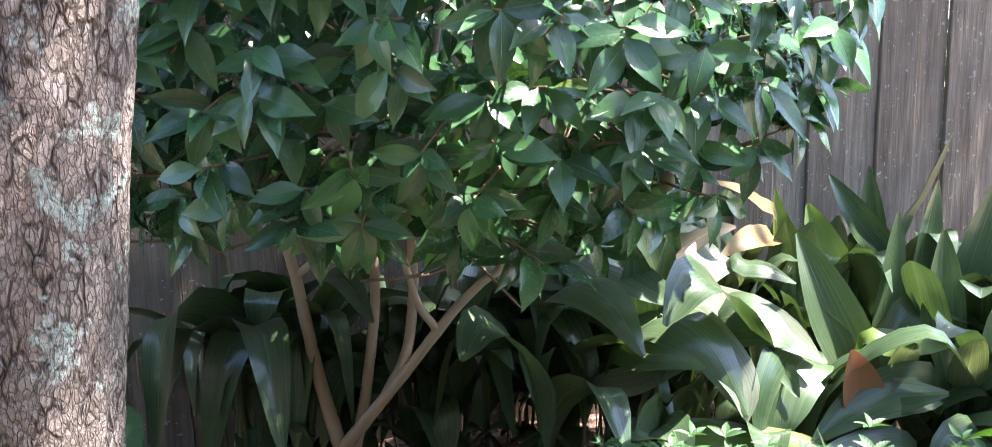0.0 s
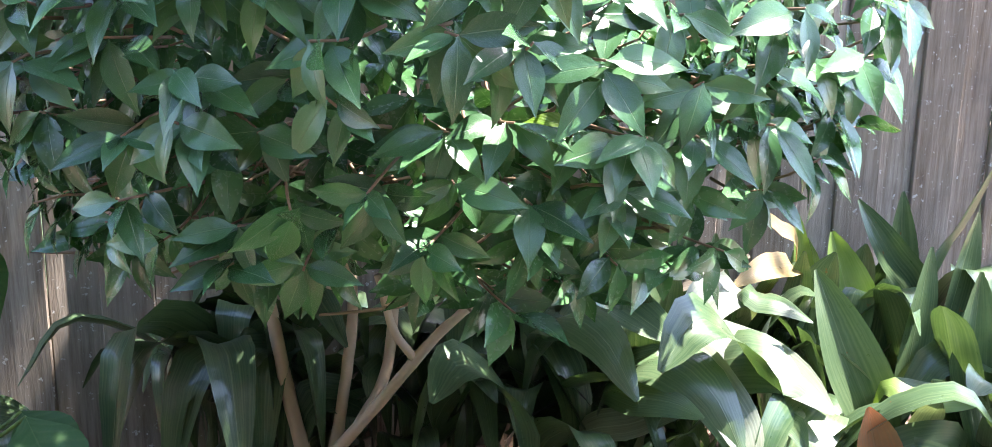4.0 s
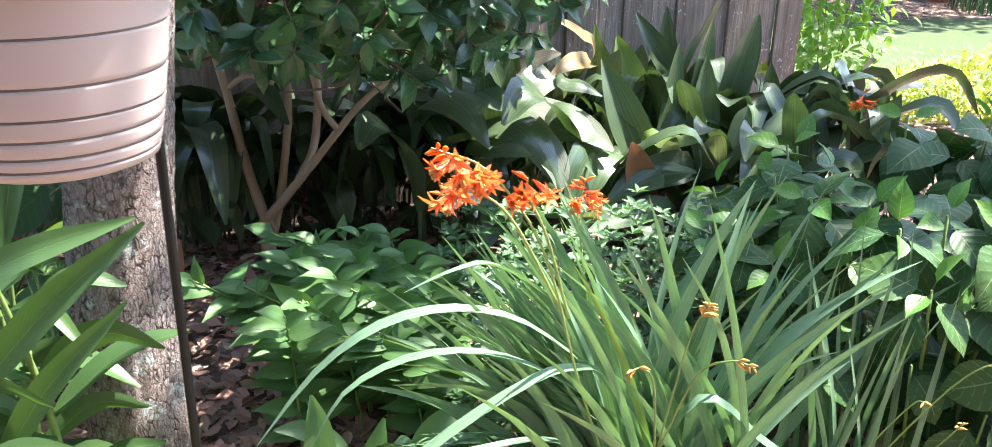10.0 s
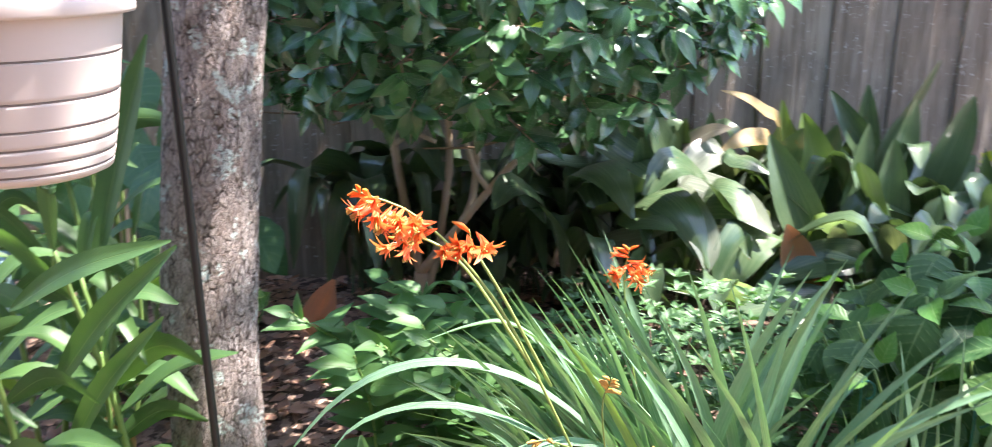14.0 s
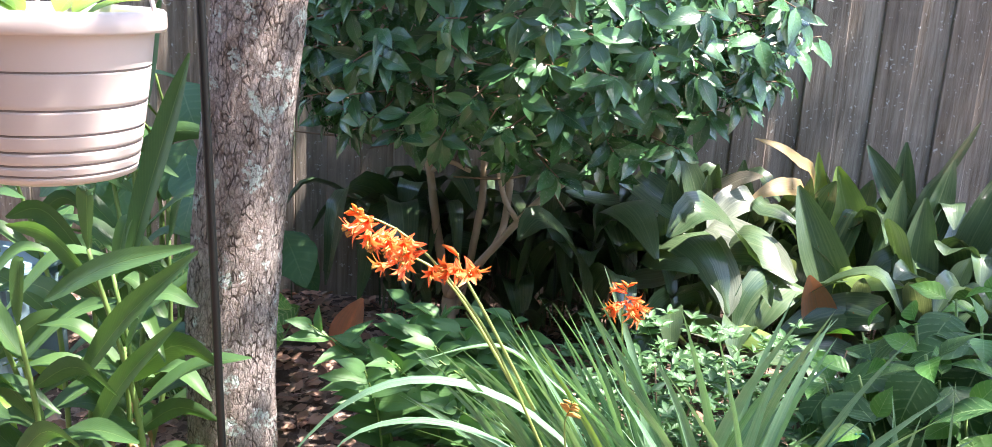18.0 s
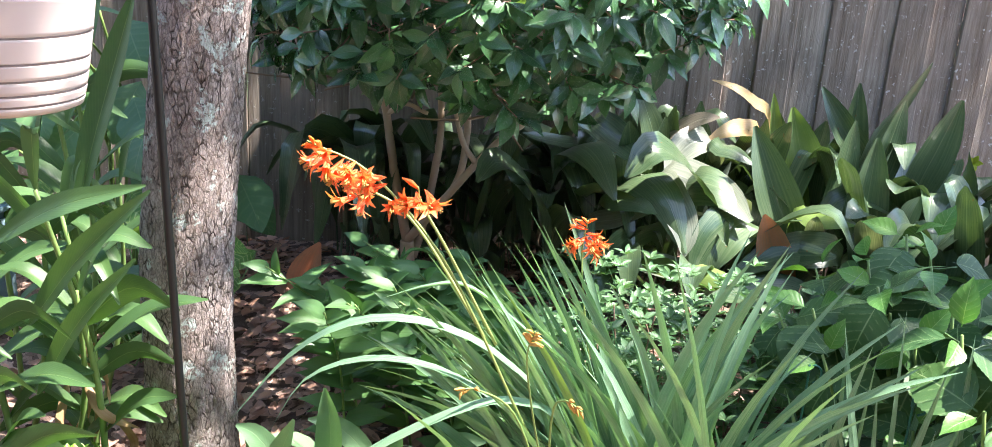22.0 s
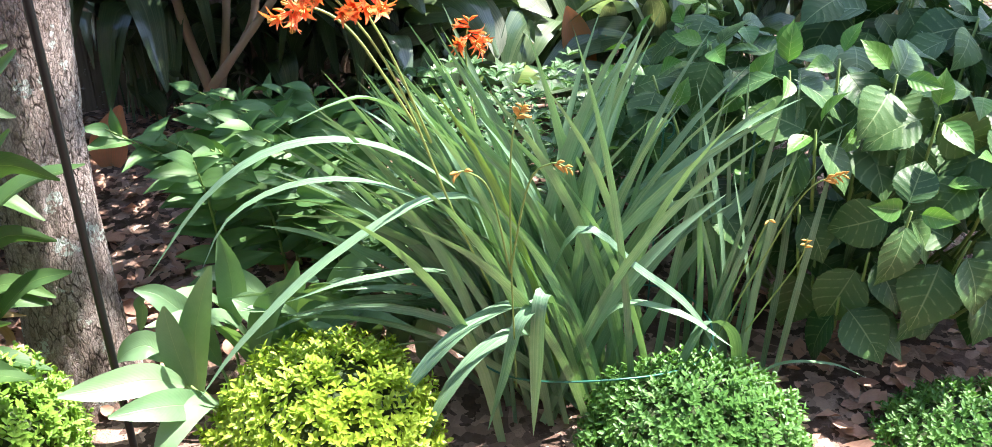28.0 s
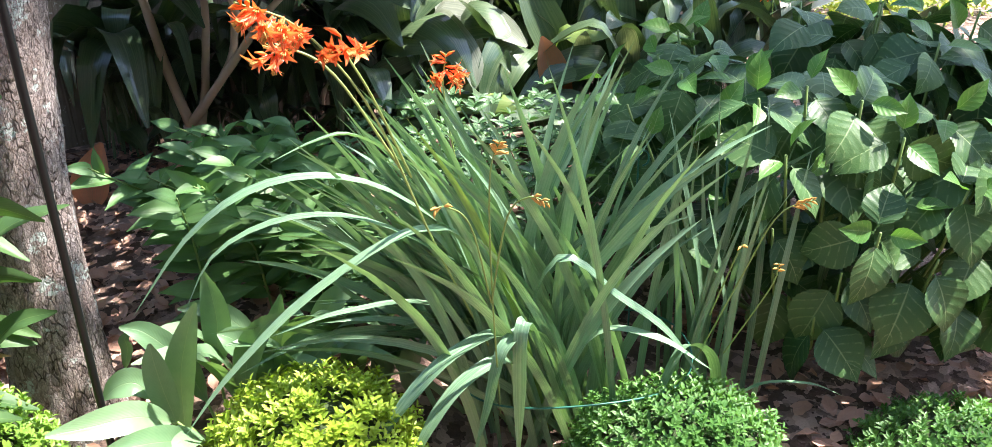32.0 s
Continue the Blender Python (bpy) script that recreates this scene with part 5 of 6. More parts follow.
    ym = [mesh_of("young_leaf", v, f, HYDRANGEA_YOUNG, uv) for v, f, uv in [leaf_data(0.56, 0.5, 0.35, 0.76, 0.6, 19, 0.03, 0.05, 0.08, 0.0, 0.6) for _ in range(4)]]
    for i, m in enumerate(young):
        child("young_leaf", ym[i % 4], hyd, "fresh light green leaf", m=m)


build_hydrangea()


# ---- lilies ----
def build_lilies():
    patch = tagged(holder("toad_lily_clump", (-0.2, 1.3, -0.05)), "leafy clump of toad lilies with pointed clasping leaves", "plant")
    kinds = [leaf_data(rng.uniform(0.42, 0.50), rng.uniform(0.3, 0.8), rng.uniform(0.25, 0.5), 0.66, 0.8, 11, 0, 0.04, 0.0, 0.0, 0.6) for _ in range(7)]
    poses = []
    for i in range(34):
        b = np.array((rng.uniform(-0.24, 0.16), rng.uniform(1.10, 1.52), -0.06))
        away = np.array((rng.normal(-0.12, 0.07), rng.normal(-0.10, 0.06), 0))
        high = rng.uniform(0.34, 0.47) - 0.3 * max(0, b[0])
        tip = b + away + (0, 0, high)
        pts = [b, b + away * 0.3 + (0, 0, high * 0.6), tip]
        c = curve_points(pts, 40)
        child("stem", tube("stem", pts, [0.004, 0.003, 0.002], STEM_GREEN, 8, 6), patch)
        turn = rng.normal(0.15, 0.5)
        across = np.array((math.cos(turn), math.sin(turn), 0))
        for k in range(15):
            s = 0.14 + 0.86 * k / 14
            n = min(38, int(s * 39))
            p, up = c[n], unit(c[n + 1] - c[n])
            sg = 1 if k % 2 else -1
            out = across * sg + up * (0.55 + 0.5 * (k > 12)) + np.array((0, -0.25, -0.12 * (1 - s))) + rng.normal(0, 0.12, 3)
            poses.append(aim(p, out, up + np.array((0, -0.45, 0.25)) + rng.normal(0, 0.12, 3), rng.uniform(0.100, 0.130) * (0.7 if k > 12 else 1), rng.normal(0, 0.12)))
    leaves_on(patch, "leaf", kinds, poses, LILY, limit=300, where=lambda m: m.translation.y - m.translation.z)


build_lilies()


# ---- gingers ----
def ginger_stalk(plant, b, tip, n, size, spread=0.0, lengths=(0.22, 0.31), young=0.06, width=0.17):
    b, tip = np.array(b, float), np.array(tip, float)
    pts = [b, (b + tip) / 2 + np.array((0.02, 0.03, 0.02)), tip]
    c = curve_points(pts, 40)
    child("stalk", tube("stalk", pts, [0.008, 0.007, 0.004], STEM_GREEN, 10, 7), plant)
    d = unit(tip - b)
    side = unit(np.array((math.cos(spread), math.sin(spread), 0)))
    for k in range(n):
        s = 0.22 + 0.78 * k / max(1, n - 1)
        p = c[min(39, int(s * 39))]
        sg = 1 if k % 2 else -1
        L = rng.uniform(*lengths) * (1 if 0 < k < n - 1 else 0.75)
        out = unit(side * sg + d * rng.uniform(0.45, 0.9) + rng.normal(0, 0.12, 3)) if k < n - 1 else unit(d + rng.normal(0, 0.15, 3))
        q = [p, p + out * L * 0.5 + (0, 0, 0.02), p + out * L * 0.95 - np.array((0, 0, rng.uniform(0.02, 0.09)))]
        w = np.cross(out, np.cross(d, out)) if rng.random() < 0.2 else np.cross(out, (0.1, -0.35, 1))
        child("leaf", ribbon("leaf", q, L * width * rng.uniform(0.9, 1.2), w, GINGER_YOUNG if rng.random() < young else GINGER, shape="lance", n=12, fold=0.3, wave=0.08, cols=2, twist=rng.normal(0, 0.25)), plant)


def build_gingers():
    g = tagged(holder("ginger_plant", (-0.95, 0.75, -0.12)), "tall butterfly ginger with long lance-shaped leaves beside the trunk", "plant", group="gingers")
    for b, t, n, sp in [((-0.74, 0.62, -0.1), (-0.98, 0.62, 0.80), 9, 0.2), ((-0.62, 0.70, -0.1), (-0.64, 0.60, 0.72), 8, 0.0), ((-0.86, 0.95, -0.1), (-0.84, 1.0, 0.92), 9, 0.1), ((-0.95, 0.5, -0.1), (-1.1, 0.45, 0.70), 9, 0.3), ((-1.1, 0.75, -0.1), (-1.2, 0.7, 0.88), 9, -0.2),
                        ((-0.78, 0.42, -0.1), (-0.86, 0.36, 0.45), 7, 0.1), ((-1.25, 0.95, -0.1), (-1.35, 0.95, 0.95), 9, 0.4), ((-1.0, 1.15, -0.1), (-1.05, 1.15, 0.98), 9, 0.0), ((-0.66, 0.5, -0.1), (-0.72, 0.40, 0.40), 7, 0.2), ((-0.72, 0.78, -0.1), (-0.70, 0.74, 0.62), 7, -0.3), ((-1.4, 0.6, -0.1), (-1.5, 0.5, 0.8), 9, 0.0), ((-0.98, 0.32, -0.1), (-1.05, 0.25, 0.42), 7, 0.3), ((-0.9, 0.7, -0.1), (-0.9, 0.62, 0.55), 8, 0.5), ((-1.15, 0.5, -0.1), (-1.2, 0.42, 0.6), 8, -0.1), ((-0.8, 0.85, -0.1), (-0.76, 0.85, 0.45), 7, 0.2), ((-1.2, 1.15, -0.1), (-1.28, 1.1, 0.75), 8, 0.2), ((-1.55, 0.9, -0.1), (-1.6, 0.85, 0.9), 9, 0.1), ((-0.68, 0.6, -0.1), (-0.8, 0.5, 0.3), 6, 0.1), ((-0.75, 0.7, -0.1), (-0.62, 0.66, 0.50), 7, 0.3), ((-0.85, 0.6, -0.1), (-0.74, 0.52, 0.58), 8, 0.0), ((-0.95, 0.85, -0.1), (-0.80, 0.80, 0.70), 8, 0.2), ((-1.05, 0.6, -0.1), (-0.92, 0.52, 0.52), 8, 0.1), ((-1.3, 0.75, -0.1), (-1.2, 0.7, 0.6), 8, 0.0), ((-0.9, 1.05, -0.1), (-0.78, 1.05, 0.6), 8, 0.1)]:
        ginger_stalk(g, b, t, n, 1.0, sp)
    # two tall leaves seen against the trunk and three lance tips in front of it
    for pts, w in [([(-0.671, 0.748, 0.629), (-0.638, 0.779, 0.785), (-0.585, 0.797, 0.954), (-0.539, 0.800, 1.078)], 0.062), ([(-0.796, 0.907, 0.769), (-0.774, 0.974, 0.986), (-0.759, 1.031, 1.175)], 0.06), ([(-0.72, 0.64, 0.42), (-0.56, 0.60, 0.60), (-0.385, 0.57, 0.755)], 0.06), ([(-0.75, 0.6, 0.60), (-0.58, 0.58, 0.70), (-0.40, 0.58, 0.76)], 0.05), ([(-0.70, 0.62, 0.28), (-0.58, 0.6, 0.46), (-0.43, 0.58, 0.62)], 0.05), ([(-0.78, 0.55, 0.15), (-0.62, 0.5, 0.24), (-0.46, 0.47, 0.20)], 0.075)]:
        d = np.array(pts[-1]) - np.array(pts[0])
        child("leaf", ribbon("leaf", pts, w, np.cross(d, (0.05, -0.8, 0.6)), GINGER, shape="lance", n=12, fold=0.3, wave=0.05, cols=2), g)
    for _ in range(8):
        p = np.array((-0.70 + rng.normal(0, 0.05), 0.74 + rng.normal(0, 0.05), rng.uniform(0.12, 0.34)))
        e = p + np.array((rng.normal(0, 0.06), rng.normal(-0.02, 0.04), -rng.uniform(0.05, 0.14)))
        child("dry_leaf", ribbon("dry_leaf", [p, (p + e) / 2 + rng.normal(0, 0.03, 3), e], 0.022, (1, 0.3, 0.2), LITTER_PALE, shape="lance", n=9, fold=0.6, wave=0.3, cols=1, twist=rng.normal(0, 1.2)), g, "dry tan leaf")
    low = tagged(holder("ginger_plant", (-0.16, 0.70, -0.13)), "low young ginger with broad lance leaves beside the pole", "plant", group="gingers")
    c = np.array((-0.14, 0.68, -0.10))
    for pts, w in [([(-0.232, 0.66, -0.02), (-0.22, 0.66, 0.126), (-0.196, 0.66, 0.216), (-0.166, 0.66, 0.297)], 0.062), ([(-0.229, 0.6, 0.064), (-0.241, 0.6, 0.136), (-0.248, 0.6, 0.205), (-0.249, 0.6, 0.25)], 0.055),
                   ([(-0.233, 0.58, 0.08), (-0.278, 0.52, 0.143), (-0.343, 0.48, 0.16), (-0.412, 0.45, 0.171)], 0.062), ([(-0.29, 0.7, 0.056), (-0.322, 0.7, 0.097), (-0.361, 0.7, 0.089), (-0.39, 0.7, 0.062)], 0.06),
                   ([(-0.206, 0.55, 0.041), (-0.222, 0.5, 0.095), (-0.267, 0.45, 0.131), (-0.325, 0.42, 0.141)], 0.06), ([(-0.186, 0.85, 0.015), (-0.172, 0.85, 0.117), (-0.172, 0.85, 0.192), (-0.182, 0.85, 0.265)], 0.065),
                   ([(-0.054, 0.8, 0.009), (-0.088, 0.8, 0.077), (-0.135, 0.8, 0.12), (-0.164, 0.8, 0.135)], 0.07), ([(-0.068, 0.9, -0.04), (0.006, 0.9, 0.021), (0.053, 0.9, 0.043), (0.087, 0.9, 0.033)], 0.07),
                   ([(-0.098, 0.95, -0.06), (-0.083, 0.95, -0.01), (-0.059, 0.95, 0.056), (-0.039, 0.95, 0.134)], 0.065), ([(-0.398, 0.9, 0.003), (-0.384, 0.9, 0.055), (-0.385, 0.9, 0.081), (-0.369, 0.9, 0.099)], 0.03),
                   ([(-0.12, 0.75, -0.02), (-0.10, 0.74, 0.10), (-0.06, 0.73, 0.18), (-0.01, 0.72, 0.22)], 0.06), ([(-0.16, 0.6, 0.0), (-0.20, 0.52, 0.08), (-0.24, 0.46, 0.06), (-0.27, 0.42, 0.0)], 0.06), ([(-0.2, 0.75, 0.0), (-0.24, 0.76, 0.10), (-0.30, 0.77, 0.17), (-0.35, 0.77, 0.19)], 0.06),
                   ([(0.0, 0.95, -0.06), (0.05, 0.95, 0.06), (0.10, 0.94, 0.13), (0.16, 0.93, 0.15)], 0.06), ([(0.08, 0.9, -0.06), (0.13, 0.88, 0.02), (0.19, 0.87, 0.05), (0.25, 0.86, 0.04)], 0.055), ([(-0.1, 1.0, -0.06), (-0.16, 1.0, 0.04), (-0.22, 0.99, 0.09), (-0.28, 0.98, 0.1)], 0.055), ([(-0.02, 0.8, -0.04), (0.03, 0.78, 0.06), (0.08, 0.77, 0.11), (0.13, 0.76, 0.11)], 0.055)]:
        d = np.array(pts[-1]) - np.array(pts[0])
        q = (c + np.array(pts[0])) / 2
        child("leaf", ribbon("leaf", pts, w, np.cross(d, (0, -0.75, 0.65)), GINGER_SOFT, shape="lance", n=14, fold=0.3, wave=0.1, cols=2), low)
        child("stalk", tube("stalk", [c + (q - c) * 0.3 - (0, 0, 0.05), q - (0, 0, 0.02), pts[0]], [0.005, 0.004, 0.003], STEM_GREEN, 6, 6), low)
    for i in range(26):
        b = np.array((rng.uniform(-0.16, 0.26), rng.uniform(0.78, 1.02), -0.10))
        a = rng.uniform(0.2, 2.9)
        out = np.array((math.cos(a), -0.35 - 0.3 * rng.random(), 0))
        L = rng.uniform(0.20, 0.28)
        p1 = b + out * 0.10 * L + (0, 0, 0.35 * L)
        p2, p3 = b + out * 0.45 * L + (0, 0, 0.85 * L), b + out * 0.95 * L + (0, 0, (0.85 + 0.2 * math.sin(a)) * L)
        child("leaf", ribbon("leaf", [b, p1, p2, p3], rng.uniform(0.050, 0.068), np.cross(out, (0, 0, 1)) + rng.normal(0, 0.2, 3), GINGER_SOFT, shape="stalked", n=14, fold=0.28, wave=0.1, cols=2), low)


build_gingers()


# ---- clipped box ----
def build_box(center, rad, count, mat, label):
    box = tagged(holder("boxwood", (center[0], center[1], -0.16)), label, "shrub", group="boxwood row")
    kinds = [leaf_data(0.50, 0.3, 0.35, 0.86, 0.4, 5, 0, 0, 0.08, 0, 0.3) for _ in range(4)]
    poses, c, rad = [], np.array(center), np.array(rad)
    for _ in range(count):
        d = unit(rng.normal(0, 1, 3))
        if d[2] < -0.4:
            continue
        p = c + d * rad * (0.90 + 0.10 * noise.noise(Vector(d) * 4) + rng.uniform(-0.1, 0.06))
        ax = unit(d + (0, 0, 0.5))
        x = unit(np.cross(ax, (0.2, 1, 0.1)))
        y = np.cross(ax, x)
        a = rng.random() * 3.14
        for t in range(3):
            for k in range(2):
                an = a + t * 1.57 + k * 3.14
                poses.append(aim(p + ax * 0.008 * t, x * math.cos(an) + y * math.sin(an) + ax * (0.5 + 0.3 * t), ax, rng.uniform(0.014, 0.019)))
    child("foliage", joined("foliage", kinds, poses, mat), box, kind="stuff")
    # A dark solid core paints the shade between the leaves.
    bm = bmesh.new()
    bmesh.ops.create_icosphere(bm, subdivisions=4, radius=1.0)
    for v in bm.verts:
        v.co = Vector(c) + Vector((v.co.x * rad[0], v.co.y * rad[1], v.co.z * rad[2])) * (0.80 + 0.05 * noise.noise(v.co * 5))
    part("inner_growth", bm, BOX_SHADE, box)
    for k in range(4):
        a = k * 1.6
        p = c + rad * (0.4 * math.cos(a), 0.4 * math.sin(a), 0)
        child("stem", tube("stem", [(c[0], c[1], -0.2), p], [0.008, 0.004], TWIG, 5, 6), box)


BOX_SHADE = plain_material("box_inner_shade", (0.018, 0.035, 0.012), (0.05, 0.08, 0.02), 120, 0.9, 1.0, 0.01)
build_box((-0.62, 0.52, 0.0), (0.20, 0.20, 0.19), 1950, BOX_MID, "clipped boxwood ball beside the trunk, coloured half-lit")
build_box((0.035, 0.52, -0.02), (0.225, 0.20, 0.195), 2210, BOX_SUNLIT, "clipped yellow-green boxwood ball in sunlight")
build_box((0.775, 0.50, -0.10), (0.24, 0.21, 0.165), 2210, BOX_SHADED, "clipped boxwood ball under the crocosmia, coloured for shade")
build_box((1.42, 0.48, -0.19), (0.23, 0.20, 0.13), 1690, BOX_SHADED, "low clipped boxwood ball on bare mulch")


# ---- small shrub behind the crocosmia ----
def build_small_shrub():
    s = tagged(holder("small_leaved_shrub", (0.65, 1.4, -0.05)), "low bushy shrub with small pointed green leaves", "shrub")
    kinds = [leaf_data(0.36, 0.5, 0.35, 0.7, 1.0, 6) for _ in range(4)]
    poses = []
    for _ in range(860):
        p = np.array((rng.uniform(0.12, 1.05), rng.uniform(1.05, 1.75), 0))
        p[2] = rng.uniform(-0.02, 0.36 + 0.05 * noise.noise((p[0] * 5, p[1] * 5, 1))) - 0.25 * max(0, abs(p[0] - 0.6) - 0.3)
        ax = unit((rng.normal(0, 0.4), rng.normal(-0.2, 0.4), 1))
        for k in range(5):
            a = k * 1.26 + rng.random()
            poses.append(aim(p, (math.cos(a), math.sin(a), 0.55), ax, rng.uniform(0.032, 0.05)))
    leaves_on(s, "leaf", kinds, poses, SMALL, limit=120, where=lambda m: -m.translation.z)
    for _ in range(14):
        b = np.array((rng.uniform(0.3, 0.9), rng.uniform(1.2, 1.6), -0.08))
        child("stem", tube("stem", [b, b + rng.normal(0, 0.06, 3) + (0, 0, 0.35)], [0.003, 0.002], TWIG, 5, 5), s)


build_small_shrub()


# ---- hanging basket on its hook ----
def lathe(profile, sides=72):
    v, f = [], []
    for r, z in profile:
        v += [(r * math.cos(2 * math.pi * k / sides), r * math.sin(2 * math.pi * k / sides), z) for k in range(sides)]
    for i in range(len(profile) - 1):
        for k in range(sides):
            a, b = i * sides + k, i * sides + (k + 1) % sides
            f.append((a, b, b + sides, a + sides))
    return v, f


PC = np.array((-0.372, 0.228, 0.965))


def build_pot():
    pot = tagged(holder("hanging_pot", PC), "cream ribbed plastic hanging pot filled with soil", "plant pot")
    prof, H = [(0.0, 0.0), (0.092, 0.0), (0.099, 0.004)], 0.195
    rings = [0.014, 0.028, 0.046, 0.067, 0.099, 0.146]
    zs = sorted(set([0.004 + i * 0.006 for i in range(32)] + [r + e for r in rings for e in (-0.0022, -0.0010, 0.0010, 0.0022)]))
    for z in zs:
        s = z / H
        r = 0.100 + 0.034 * s ** 0.75
        prof.append((r - (0.0022 if any(abs(z - q) < 0.0012 for q in rings) else 0), z))
    prof += [(0.134, 0.194), (0.148, 0.192), (0.1495, 0.196), (0.1495, 0.216), (0.146, 0.219), (0.138, 0.219), (0.132, 0.212), (0.118, 0.12), (0.100, 0.02)]
    v, f = lathe(prof)
    child("pot_body", mesh_of("pot_body", v, f, POT), pot, m=Matrix.Translation(PC))
    for q in rings:
        r = 0.100 + 0.034 * (q / H) ** 0.75
        v, f = lathe([(r - 0.0020, q - 0.0012), (r - 0.0012, q - 0.0011), (r - 0.0012, q + 0.0011), (r - 0.0020, q + 0.0012)])
        child("groove", mesh_of("groove", v, f, POT_GROOVE), pot, "thin groove with its shade painted in", m=Matrix.Translation(PC))
    bm = bmesh.new()
    bmesh.ops.create_circle(bm, cap_ends=True, segments=48, radius=0.1345)
    bmesh.ops.subdivide_edges(bm, edges=bm.edges[:], cuts=1)
    for vv in bm.verts:
        vv.co = vv.co + Vector((PC[0], PC[1], PC[2] + 0.203 + 0.004 * noise.noise(vv.co * 60)))
    part("soil", bm, SOIL, pot, "dark crumbly potting soil")
    for k in range(3):
        a = 0.25 + k * 2.094
        e = PC + (0.142 * math.cos(a), 0.142 * math.sin(a), 0.214)
        top = PC + (0.028, 0.02, 0.62)
        child("hanger_strand", tube("hanger_strand", [e, e * 0.97 + top * 0.03 + (0, 0, 0.012), (e + top) / 2 + (0, 0, -0.01), top], [0.0035, 0.003, 0.003], POT, 10, 6), pot, "cream plastic hanger strand")
    kinds = [leaf_data(0.42, 0.6, 0.25, 0.8, 1.0, 7) for _ in range(3)]
    for k in range(5):
        a = rng.random() * 6.28
        p = PC + (0.05 * math.cos(a), 0.05 * math.sin(a), 0.205)
        child("leaf", mesh_of("leaf", *kinds[k % 3][:2], GINGER_YOUNG, kinds[k % 3][2]), pot, "light green leaf of the potted plant", m=aim(p, (math.cos(a), math.sin(a), 0.55), (0, 0, 1), rng.uniform(0.07, 0.11)))
    hook = tagged(holder("shepherds_hook", (-0.36, 0.60, -0.14)), "black painted metal shepherd's hook standing in the bed", "plant hook")
    pts = [(-0.36, 0.602, -0.22), (-0.3525, 0.577, 0.3), (-0.345, 0.553, 0.8), (-0.338, 0.528, 1.3), (-0.335, 0.515, 1.72), (-0.338, 0.46, 1.83), (-0.345, 0.35, 1.85), (-0.347, 0.255, 1.78), (-0.344, 0.243, 1.62), (-0.344, 0.247, 1.585), (-0.345, 0.262, 1.60)]
    child("pole", tube("pole", pts, [0.0075, 0.0075, 0.007], BLACK_METAL, 60, 12), hook)
    child("ground_prong", tube("ground_prong", [(-0.45, 0.62, -0.115), (-0.36, 0.600, -0.105), (-0.27, 0.58, -0.115), (-0.265, 0.58, -0.2)], [0.004, 0.004], BLACK_METAL, 12, 8), hook)


build_pot()


# ---- plant supports ----
def build_supports():
    ring = tagged(holder("plant_support_ring", (0.62, 0.7, -0.14)), "green wire plant support hoop round the crocosmia", "plant support")
    c = np.array((0.60, 0.72, 0.05))
    pts = [c + (0.27 * math.cos(a), 0.20 * math.sin(a), 0.012 * math.sin(3 * a)) for a in np.linspace(0, 6.283, 26)]
    child("hoop", tube("hoop", pts, [0.0022, 0.0022], GREEN_WIRE, 80, 7), ring)
    for x, y, top in [(0.975, 0.855, 0.43), (0.80, 0.95, 0.42)]:
        loop = [(x, y, -0.2), (x, y, top - 0.04), (x - 0.002, y, top - 0.01), (x + 0.008, y, top + 0.012), (x + 0.022, y, top + 0.004), (x + 0.022, y, top - 0.018), (x + 0.010, y, top - 0.026)]
        child("stake", tube("stake", loop, [0.0024, 0.0024], GREEN_WIRE, 40, 7), ring)


build_supports()

# ---- litter ----
def build_litter():
    litter = tagged(holder("leaf_litter", (0, 1.2, -0.1)), "dry brown leaf litter lying on the mulch", "leaves", kind="stuff")
    kinds = [leaf_data(rng.uniform(0.4, 0.7), rng.uniform(-0.5, 0.9), rng.uniform(0, 0.5), 0.9, 1.0, 5, 0, 0.3) for _ in range(8)]
    poses = []
    for _ in range(1900):
        r = rng.random()
        if r < 0.55:
            x, y = rng.uniform(-1.3, 0.2), rng.uniform(0.9, 2.3)
        elif r < 0.85:
            x, y = rng.uniform(0.9, 2.4), rng.uniform(0.15, 1.1)
        else:
            x, y = rng.uniform(-1.8, 2.6), rng.uniform(-0.3, 3.0)
        a = rng.random() * 6.28
        poses.append(aim((x, y, ground_z(x, y) + rng.uniform(0.008, 0.028)), (math.cos(a), math.sin(a), rng.normal(0, 0.2)), (rng.normal(0, 0.3), rng.normal(0, 0.3), 1), rng.uniform(0.035, 0.075)))
    near = lambda m: abs(m.translation.x + 0.5) + abs(m.translation.y - 1.5)
    leaves_on(litter, "litter_leaf", kinds, poses, LITTER, limit=200, where=near)


build_litter()


# ---- behind the bed, past the fence's end ----
def leafy(name, label, category, centre, rad, clumps, per, size, mat, kinds, gap=-0.3, group=""):
    ob = tagged(holder(name, (centre[0], centre[1], ground_z(centre[0], centre[1]))), label, category, group=group)
    c, rad, poses = np.array(centre), np.array(rad), []
    for _ in range(clumps):
        d = unit(rng.normal(0, 1, 3))
        p = c + d * rad * rng.uniform(0.55, 1.0)
        if noise.noise(Vector(p) * 1.7) < gap:
            continue
        for _ in range(per):
            q = p + rng.normal(0, size * 0.9, 3)
            poses.append(aim(q, rng.normal(0, 1, 3) + d, (0, -0.3, 1), size * rng.uniform(0.7, 1.2)))
    child("crown", joined("crown", kinds, poses, mat), ob, kind="stuff")
    for k in range(5):
        a = k * 1.26
        child("stem", tube("stem", [(c[0], c[1], ground_z(c[0], c[1]) - 0.05), c + rad * (0.5 * math.cos(a), 0.5 * math.sin(a), 0.3)], [0.016 * min(1, rad[0]), 0.004 * min(1, rad[0])], TWIG, 6, 6), ob)
    return ob


